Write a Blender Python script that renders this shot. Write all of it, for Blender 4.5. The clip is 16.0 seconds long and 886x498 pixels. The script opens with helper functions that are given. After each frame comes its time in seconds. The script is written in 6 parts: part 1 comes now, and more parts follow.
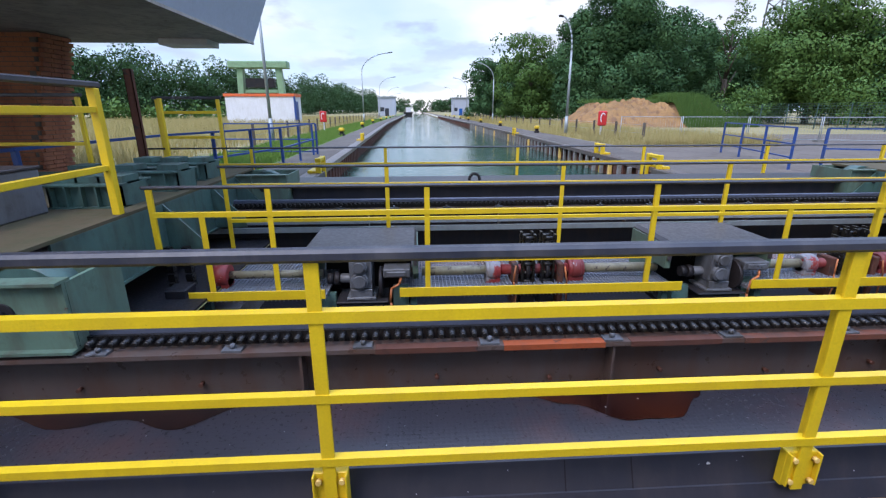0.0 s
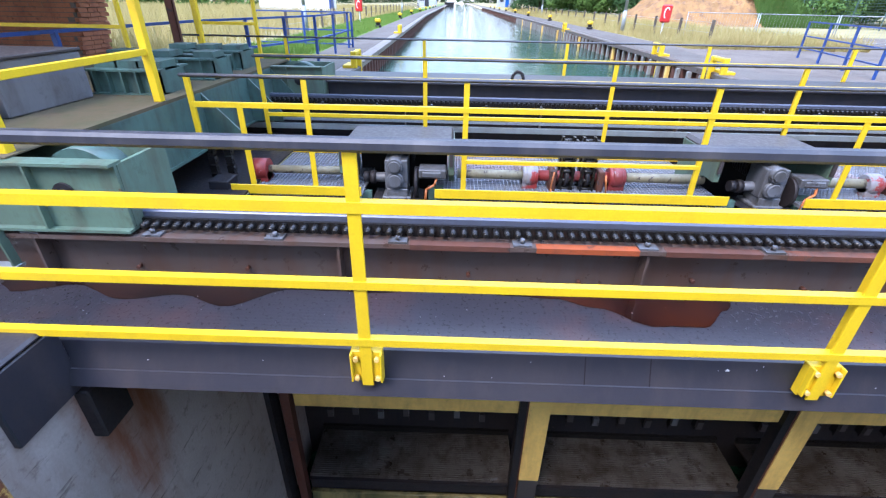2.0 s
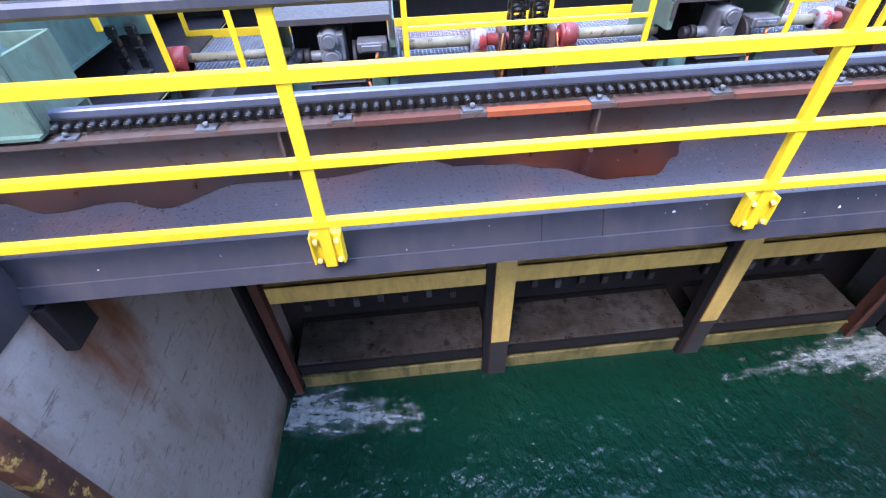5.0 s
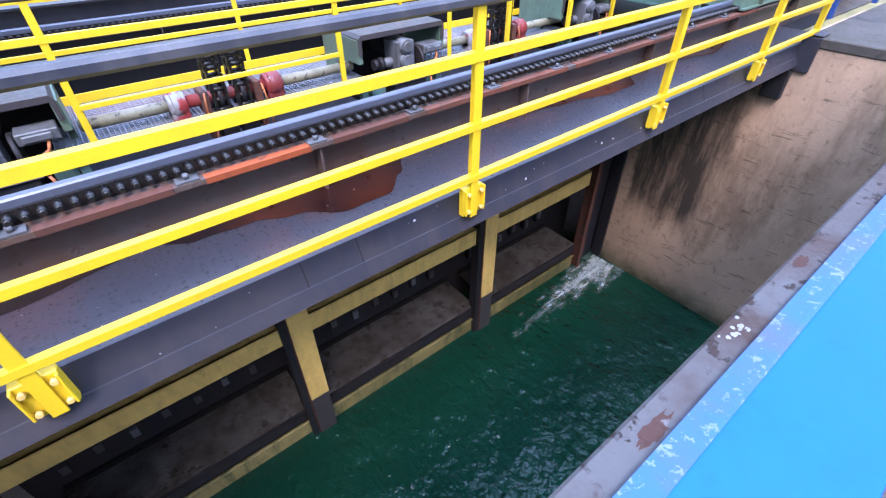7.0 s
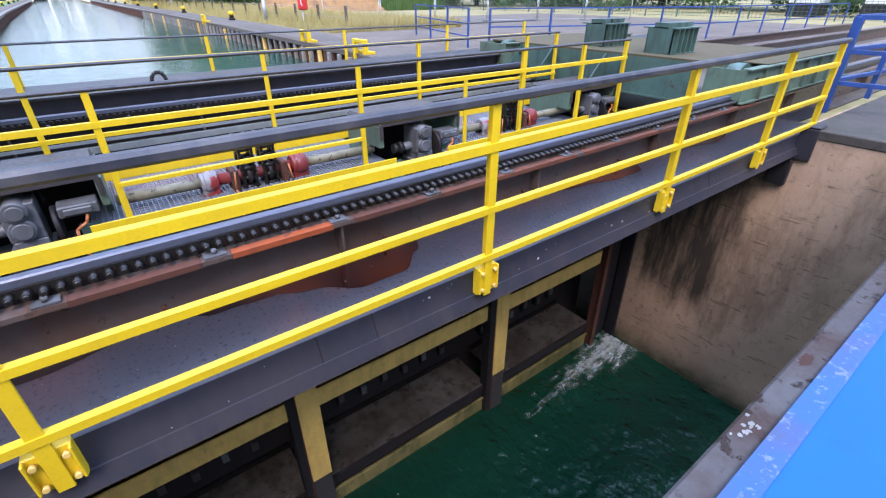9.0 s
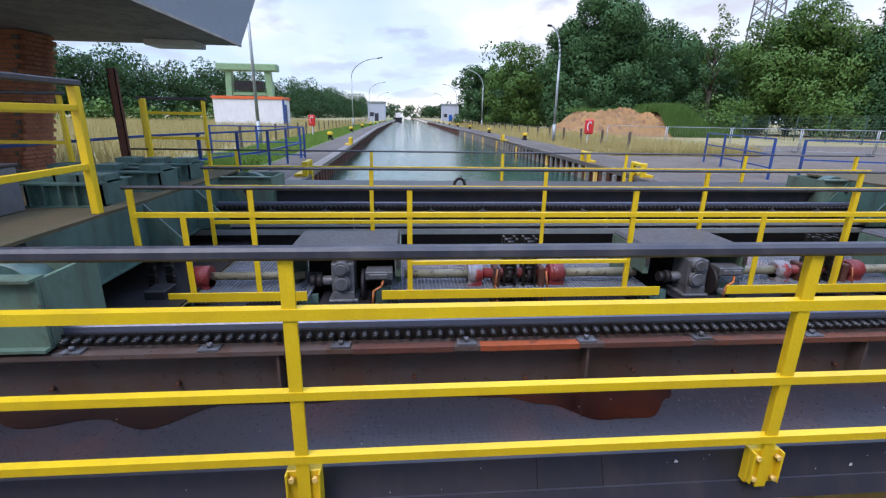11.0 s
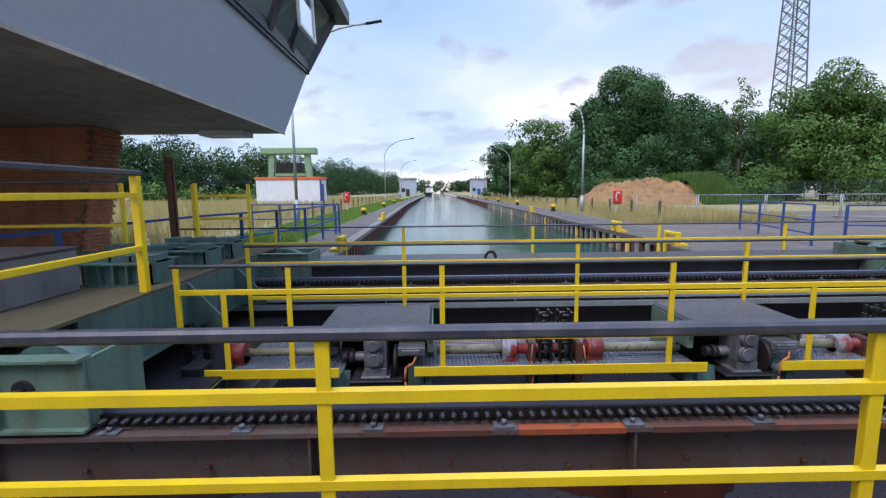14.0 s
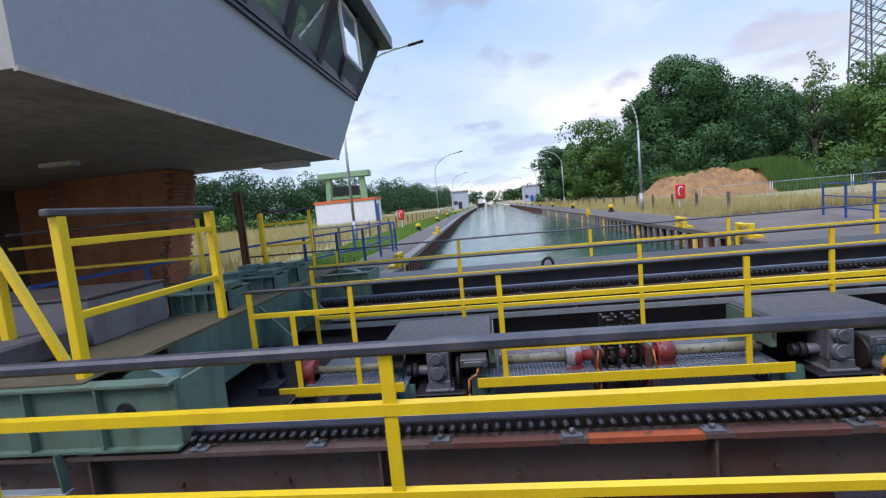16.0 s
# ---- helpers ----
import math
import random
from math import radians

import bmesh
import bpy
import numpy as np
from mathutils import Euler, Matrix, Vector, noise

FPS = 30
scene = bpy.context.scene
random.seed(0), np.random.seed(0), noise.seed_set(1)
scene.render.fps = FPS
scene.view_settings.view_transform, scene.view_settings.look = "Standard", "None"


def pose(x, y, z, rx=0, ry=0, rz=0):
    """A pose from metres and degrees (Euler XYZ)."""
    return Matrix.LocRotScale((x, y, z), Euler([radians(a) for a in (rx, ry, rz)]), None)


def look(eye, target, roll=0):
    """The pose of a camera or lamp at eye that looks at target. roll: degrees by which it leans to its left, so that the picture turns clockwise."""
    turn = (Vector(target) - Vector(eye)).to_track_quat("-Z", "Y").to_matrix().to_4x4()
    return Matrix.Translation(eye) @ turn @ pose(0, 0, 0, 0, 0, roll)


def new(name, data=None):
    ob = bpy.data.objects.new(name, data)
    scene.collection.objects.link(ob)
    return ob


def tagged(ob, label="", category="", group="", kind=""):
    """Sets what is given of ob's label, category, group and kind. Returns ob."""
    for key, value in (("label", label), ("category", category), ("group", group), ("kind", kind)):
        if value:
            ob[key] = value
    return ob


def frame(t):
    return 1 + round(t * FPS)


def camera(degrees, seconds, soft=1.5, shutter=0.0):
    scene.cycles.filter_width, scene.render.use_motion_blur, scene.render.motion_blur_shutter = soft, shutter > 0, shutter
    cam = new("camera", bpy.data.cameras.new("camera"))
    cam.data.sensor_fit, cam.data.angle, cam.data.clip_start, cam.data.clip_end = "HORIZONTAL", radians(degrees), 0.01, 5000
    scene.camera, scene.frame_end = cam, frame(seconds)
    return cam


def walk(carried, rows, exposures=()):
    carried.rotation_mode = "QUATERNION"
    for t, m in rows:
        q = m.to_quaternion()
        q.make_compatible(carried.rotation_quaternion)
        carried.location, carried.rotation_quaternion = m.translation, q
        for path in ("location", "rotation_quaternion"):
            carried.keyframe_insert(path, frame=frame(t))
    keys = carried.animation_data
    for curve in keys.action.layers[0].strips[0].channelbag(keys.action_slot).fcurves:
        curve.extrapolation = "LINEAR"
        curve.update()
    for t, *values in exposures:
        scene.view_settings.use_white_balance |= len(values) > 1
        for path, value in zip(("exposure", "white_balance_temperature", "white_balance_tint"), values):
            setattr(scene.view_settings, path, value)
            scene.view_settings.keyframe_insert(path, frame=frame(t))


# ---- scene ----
cam = camera(88.7, 16.0, 1.25)
PATH = [
    (0, (0.8, 0.055, 1.569), (0.909, 1.965, 0.985), -0.1),
    (0.5, (0.791, 0.072, 1.573), (0.927, 1.968, 0.953), 0.0),
    (1, (0.791, 0.087, 1.569), (0.93, 1.969, 0.907), 0.0),
    (1.5, (0.787, 0.095, 1.545), (0.908, 1.909, 0.711), 0.5),
    (2, (0.787, 0.044, 1.531), (0.753, 1.797, 0.57), 1.1),
    (2.5, (0.76, 0.046, 1.523), (0.542, 1.701, 0.42), 2.1),
    (3, (0.754, 0.03, 1.497), (0.382, 1.606, 0.324), 1.4),
    (3.2, (0.745, 0.034, 1.49), (0.36, 1.581, 0.283), 1.7),
    (5.3, (0.844, 0.011, 1.435), (1.101, 1.461, 0.081), -1.6),
    (5.5, (0.856, 0.007, 1.436), (1.216, 1.436, 0.085), -0.9),
    (6, (0.898, 0.001, 1.449), (1.519, 1.351, 0.11), 0.0),
    (6.5, (0.931, -0.011, 1.46), (1.768, 1.252, 0.155), 0.1),
    (7, (0.94, -0.028, 1.47), (1.914, 1.194, 0.221), -0.4),
    (7.5, (0.942, -0.042, 1.483), (1.959, 1.187, 0.276), -0.6),
    (8, (0.932, -0.047, 1.49), (1.976, 1.2, 0.326), -0.9),
    (8.5, (0.921, -0.052, 1.507), (1.998, 1.228, 0.411), -0.7),
    (9, (0.904, -0.041, 1.527), (1.951, 1.35, 0.543), -0.0),
    (9.5, (0.873, -0.029, 1.558), (1.757, 1.55, 0.705), 1.0),
    (10, (0.858, -0.015, 1.551), (1.405, 1.745, 0.773), 0.9),
    (10.2, (0.86, -0.005, 1.543), (1.256, 1.812, 0.809), 0.4),
    (12.3, (0.829, 0.017, 1.593), (0.898, 1.982, 1.228), 0.7),
    (12.5, (0.828, 0.015, 1.59), (0.892, 1.984, 1.246), 0.1),
    (13, (0.825, 0.02, 1.587), (0.869, 1.998, 1.292), -0.1),
    (13.5, (0.835, 0.018, 1.588), (0.866, 1.999, 1.317), -0.4),
    (14, (0.834, 0.015, 1.588), (0.864, 1.999, 1.334), -0.6),
    (14.5, (0.835, 0.013, 1.59), (0.867, 1.997, 1.34), -0.7),
    (15, (0.854, 0.002, 1.582), (0.796, 1.986, 1.34), -5.7),
    (15.5, (0.858, -0.016, 1.585), (0.694, 1.968, 1.389), -5.7),
    (16, (0.848, -0.017, 1.591), (0.634, 1.963, 1.401), -5.4),
]
walk(cam, [(t, look(eye, target, roll)) for t, eye, target, roll in PATH],
     [(0, 0.68, 6600, 18), (1.0, 0.86, 6600, 18), (2.0, 1.74, 6400, 19), (3.0, 2.06, 6350, 20), (4.2, 2.20, 6250, 22), (5.5, 2.24, 6150, 25), (7.0, 1.96, 6250, 24),
      (8.5, 1.66, 6550, 21), (9.5, 1.04, 6800, 21), (10.2, 0.80, 6850, 20), (12.3, 0.56, 6850, 18), (16, 0.55, 6950, 19)])

# ---- world and light ----
world = bpy.data.worlds.new("sky")
scene.world = world
world.use_nodes = True
wn, wl = world.node_tree.nodes, world.node_tree.links
wn.clear()
w_out = wn.new("ShaderNodeOutputWorld")
w_bg = wn.new("ShaderNodeBackground")
w_bg.inputs["Strength"].default_value = 0.20
w_sky = wn.new("ShaderNodeTexSky")
w_sky.sky_type = "NISHITA"
w_sky.sun_disc = False
w_sky.sun_elevation = radians(54)
w_sky.sun_rotation = radians(217)
w_co = wn.new("ShaderNodeTexCoord")
w_sep = wn.new("ShaderNodeSeparateXYZ")
wl.new(w_co.outputs["Generated"], w_sep.inputs[0])


def wmath(op, a, b=None, clamp=False):
    n = wn.new("ShaderNodeMath")
    n.operation, n.use_clamp = op, clamp
    for k, v in enumerate((a, b)):
        if v is None:
            continue
        if isinstance(v, (int, float)):
            n.inputs[k].default_value = v
        else:
            wl.new(v, n.inputs[k])
    return n.outputs[0]


# clouds lie on a flat layer overhead, so they shrink towards the horizon
w_h = wmath("ADD", wmath("MAXIMUM", w_sep.outputs["Z"], 0.0), 0.22)
w_vec = wn.new("ShaderNodeCombineXYZ")
wl.new(wmath("DIVIDE", w_sep.outputs["X"], w_h), w_vec.inputs[0])
wl.new(wmath("DIVIDE", w_sep.outputs["Y"], w_h), w_vec.inputs[1])


def wnoise(scale, detail, seed):
    n = wn.new("ShaderNodeTexNoise")
    n.noise_dimensions = "4D"
    n.inputs["W"].default_value = seed
    n.inputs["Scale"].default_value, n.inputs["Detail"].default_value = scale, detail
    wl.new(w_vec.outputs[0], n.inputs["Vector"])
    return n.outputs["Fac"]


def wramp(fac, stops):
    n = wn.new("ShaderNodeValToRGB")
    el = n.color_ramp.elements
    while len(el) < len(stops):
        el.new(0.5)
    for e, (p, c) in zip(el, stops):
        e.position, e.color = p, (*c, 1)
    wl.new(fac, n.inputs[0])
    return n.outputs[0]


def wmix(fac, a, b):
    n = wn.new("ShaderNodeMix")
    n.data_type = "RGBA"
    wl.new(fac, n.inputs[0])
    wl.new(a, n.inputs[6])
    wl.new(b, n.inputs[7])
    return n.outputs[2]


w_veil = wramp(wnoise(0.9, 5, 2.3), [(0.30, (4.4, 7.6, 11.8)), (0.50, (6.6, 9.4, 12.6)), (0.68, (11.6, 12.9, 13.6))])
w_grey = wramp(wnoise(2.6, 6, 7.1), [(0.35, (4.0, 5.2, 7.6)), (0.65, (6.2, 7.6, 9.8))])
w_cloud = wmix(wramp(wnoise(2.6, 6, 4.4), [(0.52, (0, 0, 0)), (0.60, (0.95, 0.95, 0.95))]), w_veil, w_grey)
w_low = wramp(wmath("MULTIPLY", wmath("SUBTRACT", 0.30, w_sep.outputs["Z"]), 3.3, True), [(0.0, (0, 0, 0)), (0.85, (0.60, 0.60, 0.60))])
w_band = wramp(wnoise(0.7, 4, 11.0), [(0.42, (7.0, 9.6, 12.6)), (0.60, (14.6, 14.6, 14.2))])
w_all = wmix(w_low, w_cloud, w_band)
w_mixs = wn.new("ShaderNodeMix")
w_mixs.data_type = "RGBA"
w_mixs.inputs[0].default_value = 0.82
wl.new(w_sky.outputs[0], w_mixs.inputs[6])
wl.new(w_all, w_mixs.inputs[7])
# an overcast dome: about three times brighter overhead than low down
w_dome = wramp(wmath("MAXIMUM", w_sep.outputs["Z"], 0.0), [(0.0, (0.36, 0.355, 0.35)), (0.42, (0.322, 0.322, 0.330)), (1.0, (0.88, 1.0, 1.26))])
w_mul = wn.new("ShaderNodeMix")
w_mul.data_type, w_mul.blend_type = "RGBA", "MULTIPLY"
w_mul.inputs[0].default_value = 1.0
wl.new(w_mixs.outputs[2], w_mul.inputs[6])
wl.new(w_dome, w_mul.inputs[7])
wl.new(w_mul.outputs[2], w_bg.inputs["Color"])
wl.new(w_bg.outputs[0], w_out.inputs["Surface"])

sun = new("sun", bpy.data.lights.new("sun", "SUN"))
sun.data.energy, sun.data.angle, sun.data.color = 1.5, radians(25), (1.0, 0.96, 0.91)
sun.matrix_world = look((0, 0, 60), (26, 34, 0))
scene.view_settings.exposure = 0.0


# ---- materials ----
def mat(name):
    m = bpy.data.materials.new(name)
    m.use_nodes = True
    return m, m.node_tree.nodes, m.node_tree.links, m.node_tree.nodes["Principled BSDF"]


def coords(n, l, scale=(1, 1, 1), local=False):
    c = n.new("ShaderNodeTexCoord")
    mp = n.new("ShaderNodeMapping")
    mp.inputs["Scale"].default_value = scale
    if local:
        l.new(c.outputs["Object"], mp.inputs[0])
    else:
        g = n.new("ShaderNodeNewGeometry")
        l.new(g.outputs["Position"], mp.inputs[0])
    return mp.outputs[0]


def noise_tex(n, l, vec, scale, detail=4, rough=0.55, seed=0.0):
    t = n.new("ShaderNodeTexNoise")
    t.noise_dimensions = "4D"
    t.inputs["W"].default_value = seed
    t.inputs["Scale"].default_value, t.inputs["Detail"].default_value, t.inputs["Roughness"].default_value = scale, detail, rough
    l.new(vec, t.inputs["Vector"])
    return t.outputs["Fac"]


def ramp(n, l, fac, stops):
    r = n.new("ShaderNodeValToRGB")
    el = r.color_ramp.elements
    while len(el) < len(stops):
        el.new(0.5)
    for e, (p, c) in zip(el, stops):
        e.position = p
        e.color = (*c, 1) if isinstance(c, tuple) else (c, c, c, 1)
    l.new(fac, r.inputs[0])
    return r.outputs[0]


def mix(n, l, fac, a, b, blend="MIX"):
    m = n.new("ShaderNodeMix")
    m.data_type, m.blend_type = "RGBA", blend
    for k, v in ((0, fac), (6, a), (7, b)):
        if isinstance(v, (int, float)):
            m.inputs[k].default_value = v
        elif isinstance(v, tuple):
            m.inputs[k].default_value = (*v, 1)
        else:
            l.new(v, m.inputs[k])
    return m.outputs[2]


def bump(n, l, bsdf, height, strength, dist=0.01):
    b = n.new("ShaderNodeBump")
    b.inputs["Strength"].default_value, b.inputs["Distance"].default_value = strength, dist
    l.new(height, b.inputs["Height"])
    l.new(b.outputs[0], bsdf.inputs["Normal"])


def worn(name, col, chip, amount=0.3, scale=9.0, rough=0.45, dirt=(0.06, 0.05, 0.04), dirty=0.35, metal=0.0, relief=0.25, gloss=0.5):
    """Paint or steel with grime in two scales and chips that show what is under it."""
    m, n, l, b = mat(name)
    v = coords(n, l)
    big = noise_tex(n, l, v, 1.3, 5, 0.6, 1.0)
    fine = noise_tex(n, l, v, scale * 5, 4, 0.6, 2.0)
    dark = tuple(c * 0.78 for c in col)
    lite = tuple(min(1, c * 1.12) for c in col)
    base = mix(n, l, fine, dark, lite)
    streak = noise_tex(n, l, coords(n, l, (3, 3, 0.7)), 2.2, 6, 0.65, 5.0)
    base = mix(n, l, ramp(n, l, streak, [(0.46, 0.0), (0.66, min(1.0, dirty * 1.5))]), base, dirt)
    base = mix(n, l, ramp(n, l, big, [(0.42, 0.0), (0.66, dirty)]), base, dirt)
    spot = noise_tex(n, l, v, scale * 1.7, 6, 0.7, 14.0)
    base = mix(n, l, ramp(n, l, spot, [(0.56, 0.0), (0.70, dirty * 0.9)]), base, tuple(c * 0.6 for c in dirt))
    ch = noise_tex(n, l, v, scale, 8, 0.72, 9.0)
    lim = 0.68 - amount * 0.27
    mask = ramp(n, l, ch, [(lim, 0.0), (lim + 0.03, 1.0)])
    base = mix(n, l, mask, base, chip)
    l.new(base, b.inputs["Base Color"])
    l.new(ramp(n, l, fine, [(0.2, max(0.05, rough - 0.12)), (0.8, min(1.0, rough + 0.2))]), b.inputs["Roughness"])
    b.inputs["Metallic"].default_value = metal
    b.inputs["Specular IOR Level"].default_value = gloss
    bump(n, l, b, mix(n, l, 0.5, mask, fine), relief, 0.004)
    return m


YELLOW = worn("yellow_paint", (0.76, 0.505, 0.013), (0.16, 0.09, 0.03), 0.05, 24, 0.36, (0.52, 0.32, 0.02), 0.22)
YELLOW_OLD = worn("old_yellow_paint", (0.88, 0.585, 0.17), (0.12, 0.06, 0.035), 0.10, 4, 0.45, (0.46, 0.27, 0.08), 0.35)
BLACK_RAIL = worn("black_rail", (0.027, 0.028, 0.040), (0.36, 0.36, 0.38), 0.0, 22, 0.42, (0.10, 0.09, 0.09), 0.35)
FASCIA = worn("dark_grey_steel", (0.024, 0.024, 0.033), (0.13, 0.09, 0.07), 0.02, 10, 0.38, (0.045, 0.038, 0.042), 0.5)
WEB = worn("brown_black_steel", (0.108, 0.082, 0.074), (0.25, 0.215, 0.175), 0.20, 2.4, 0.30, (0.100, 0.050, 0.034), 0.55)
RUST = worn("rust", (0.115, 0.036, 0.020), (0.045, 0.025, 0.022), 0.36, 4.5, 0.75, (0.08, 0.03, 0.02), 0.6)
ORANGE_RUST = worn("orange_rust", (0.36, 0.070, 0.016), (0.10, 0.03, 0.018), 0.35, 9, 0.7, (0.14, 0.04, 0.02), 0.5)
DARK = worn("black_steel", (0.016, 0.016, 0.020), (0.06, 0.045, 0.036), 0.15, 8, 0.5, (0.035, 0.025, 0.022), 0.4, 0.0, 0.25, 0.25)
GREASE = worn("greased_steel", (0.022, 0.020, 0.020), (0.10, 0.09, 0.085), 0.15, 20, 0.28, (0.03, 0.025, 0.02), 0.4, 0.5)
BRIGHT = worn("rolled_steel", (0.105, 0.118, 0.165), (0.07, 0.058, 0.058), 0.10, 8, 0.36, (0.08, 0.08, 0.10), 0.35, 0.3)
GALV = worn("galvanised_grating", (0.28, 0.31, 0.37), (0.17, 0.15, 0.15), 0.2, 8, 0.40, (0.22, 0.20, 0.20), 0.35, 0.2)
GALV_RUSTY = worn("rusty_grating", (0.36, 0.30, 0.31), (0.20, 0.11, 0.09), 0.4, 6, 0.5, (0.20, 0.10, 0.08), 0.5, 0.1)
YELLOW_RUST = worn("rust_under_old_yellow", (0.20, 0.070, 0.032), (0.50, 0.31, 0.09), 0.50, 4.5, 0.6, (0.05, 0.025, 0.02), 0.8)
RED_RUST = worn("red_rust", (0.17, 0.048, 0.022), (0.075, 0.040, 0.030), 0.42, 7, 0.65, (0.085, 0.040, 0.028), 0.6)
GREEN = worn("green_paint", (0.105, 0.175, 0.130), (0.08, 0.045, 0.03), 0.14, 7, 0.45, (0.07, 0.07, 0.05), 0.5)
GREEN_DARK = worn("dark_green_paint", (0.062, 0.130, 0.112), (0.06, 0.030, 0.020), 0.16, 5, 0.45, (0.03, 0.04, 0.035), 0.5)
GREEN_LIFT = worn("pale_green_paint", (0.22, 0.36, 0.20), (0.2, 0.15, 0.1), 0.1, 1.2, 0.5, (0.14, 0.2, 0.12), 0.3)
BLUE = worn("blue_paint", (0.020, 0.070, 0.27), (0.10, 0.07, 0.06), 0.12, 12, 0.4, (0.02, 0.04, 0.12), 0.4)
BLUE_BRIGHT = worn("bright_blue_paint", (0.005, 0.095, 0.39), (0.012, 0.085, 0.28), 0.03, 9, 0.45, (0.007, 0.095, 0.34), 0.30, 0.0, 0.05, 0.18)
BLUE_WORN = worn("worn_blue_paint", (0.016, 0.095, 0.34), (0.13, 0.17, 0.24), 0.42, 75, 0.5, (0.06, 0.07, 0.12), 0.5)
RED_PALE = worn("pale_chipped_red_paint", (0.27, 0.27, 0.29), (0.28, 0.03, 0.028), 0.62, 5, 0.45, (0.20, 0.16, 0.16), 0.4)
RED = worn("red_paint", (0.26, 0.026, 0.024), (0.30, 0.32, 0.36), 0.22, 10, 0.45, (0.10, 0.03, 0.03), 0.4)
SIGNAL_RED = worn("signal_red_plastic", (0.62, 0.025, 0.025), (0.4, 0.05, 0.04), 0.05, 5, 0.35, (0.35, 0.03, 0.03), 0.2)
LAMP_DULL = worn("dull_zinc_sheet", (0.16, 0.165, 0.18), (0.08, 0.07, 0.07), 0.15, 6, 0.5, (0.09, 0.085, 0.085), 0.5, 0.2)
LAMP_GREY = worn("galvanised_steel", (0.36, 0.39, 0.40), (0.24, 0.25, 0.26), 0.2, 6, 0.42, (0.22, 0.23, 0.23), 0.3, 0.4)
MOTOR_GREY = worn("cast_grey_paint", (0.125, 0.13, 0.145), (0.03, 0.025, 0.025), 0.32, 14, 0.42, (0.05, 0.045, 0.04), 0.5)
HOOD = worn("weathered_hood_steel", (0.052, 0.044, 0.046), (0.11, 0.085, 0.08), 0.08, 7, 0.38, (0.06, 0.05, 0.05), 0.5)
SHAFT = worn("flaking_shaft_paint", (0.25, 0.225, 0.15), (0.055, 0.04, 0.035), 0.45, 9, 0.5, (0.10, 0.08, 0.05), 0.5)
SHELF = worn("wet_shelf_steel", (0.125, 0.108, 0.096), (0.07, 0.05, 0.035), 0.12, 1.2, 0.30, (0.030, 0.018, 0.010), 0.75)
SLIME = worn("slimy_sill_paint", (0.34, 0.26, 0.10), (0.07, 0.06, 0.03), 0.26, 3.0, 0.35, (0.06, 0.06, 0.02), 0.7)
RENDER_GREY = worn("grey_render", (0.42, 0.45, 0.53), (0.39, 0.42, 0.49), 0.05, 3, 0.8, (0.37, 0.39, 0.45), 0.2, 0.0, 0.08)
PARAPET = worn("chipped_parapet_concrete", (0.078, 0.075, 0.077), (0.030, 0.018, 0.015), 0.36, 26, 0.75, (0.045, 0.028, 0.024), 0.85, 0.0, 0.8, 0.25)
RENDER_WHITE = worn("pale_render", (0.62, 0.60, 0.56), (0.5, 0.48, 0.45), 0.1, 3, 0.8, (0.45, 0.42, 0.38), 0.3, 0.0, 0.1)
SOFFIT = worn("soffit_board", (0.50, 0.45, 0.40), (0.22, 0.19, 0.17), 0.15, 3, 0.8, (0.2, 0.17, 0.15), 0.4, 0.0, 0.1)
LICHEN = worn("grey_lichen", (0.36, 0.36, 0.35), (0.2, 0.2, 0.19), 0.2, 30, 0.9)
STAIN = worn("brown_parapet_stain", (0.060, 0.030, 0.024), (0.11, 0.10, 0.10), 0.45, 40, 0.8, (0.04, 0.02, 0.016), 0.6, 0.0, 0.5, 0.2)
WHITE = worn("white_sheet", (0.74, 0.74, 0.76), (0.5, 0.5, 0.5), 0.05, 3, 0.5, (0.55, 0.54, 0.52), 0.3)
ORANGE = worn("orange_edge", (0.75, 0.13, 0.03), (0.4, 0.1, 0.05), 0.05, 3, 0.5, (0.4, 0.1, 0.05), 0.2)
FRAME_DARK = worn("dark_window_frame", (0.020, 0.025, 0.040), (0.04, 0.04, 0.05), 0.05, 5, 0.35, (0.03, 0.03, 0.04), 0.2)
PLATE_BROWN = worn("mossy_deck_plate", (0.105, 0.080, 0.050), (0.06, 0.05, 0.035), 0.2, 5, 0.85, (0.07, 0.068, 0.036), 0.6, 0.0, 0.25, 0.2)
CABLE_ORANGE = worn("orange_cable", (0.62, 0.18, 0.05), (0.3, 0.1, 0.05), 0.1, 12, 0.5)
CABLE_BLACK = worn("black_cable", (0.015, 0.015, 0.017), (0.03, 0.03, 0.03), 0.1, 12, 0.5)


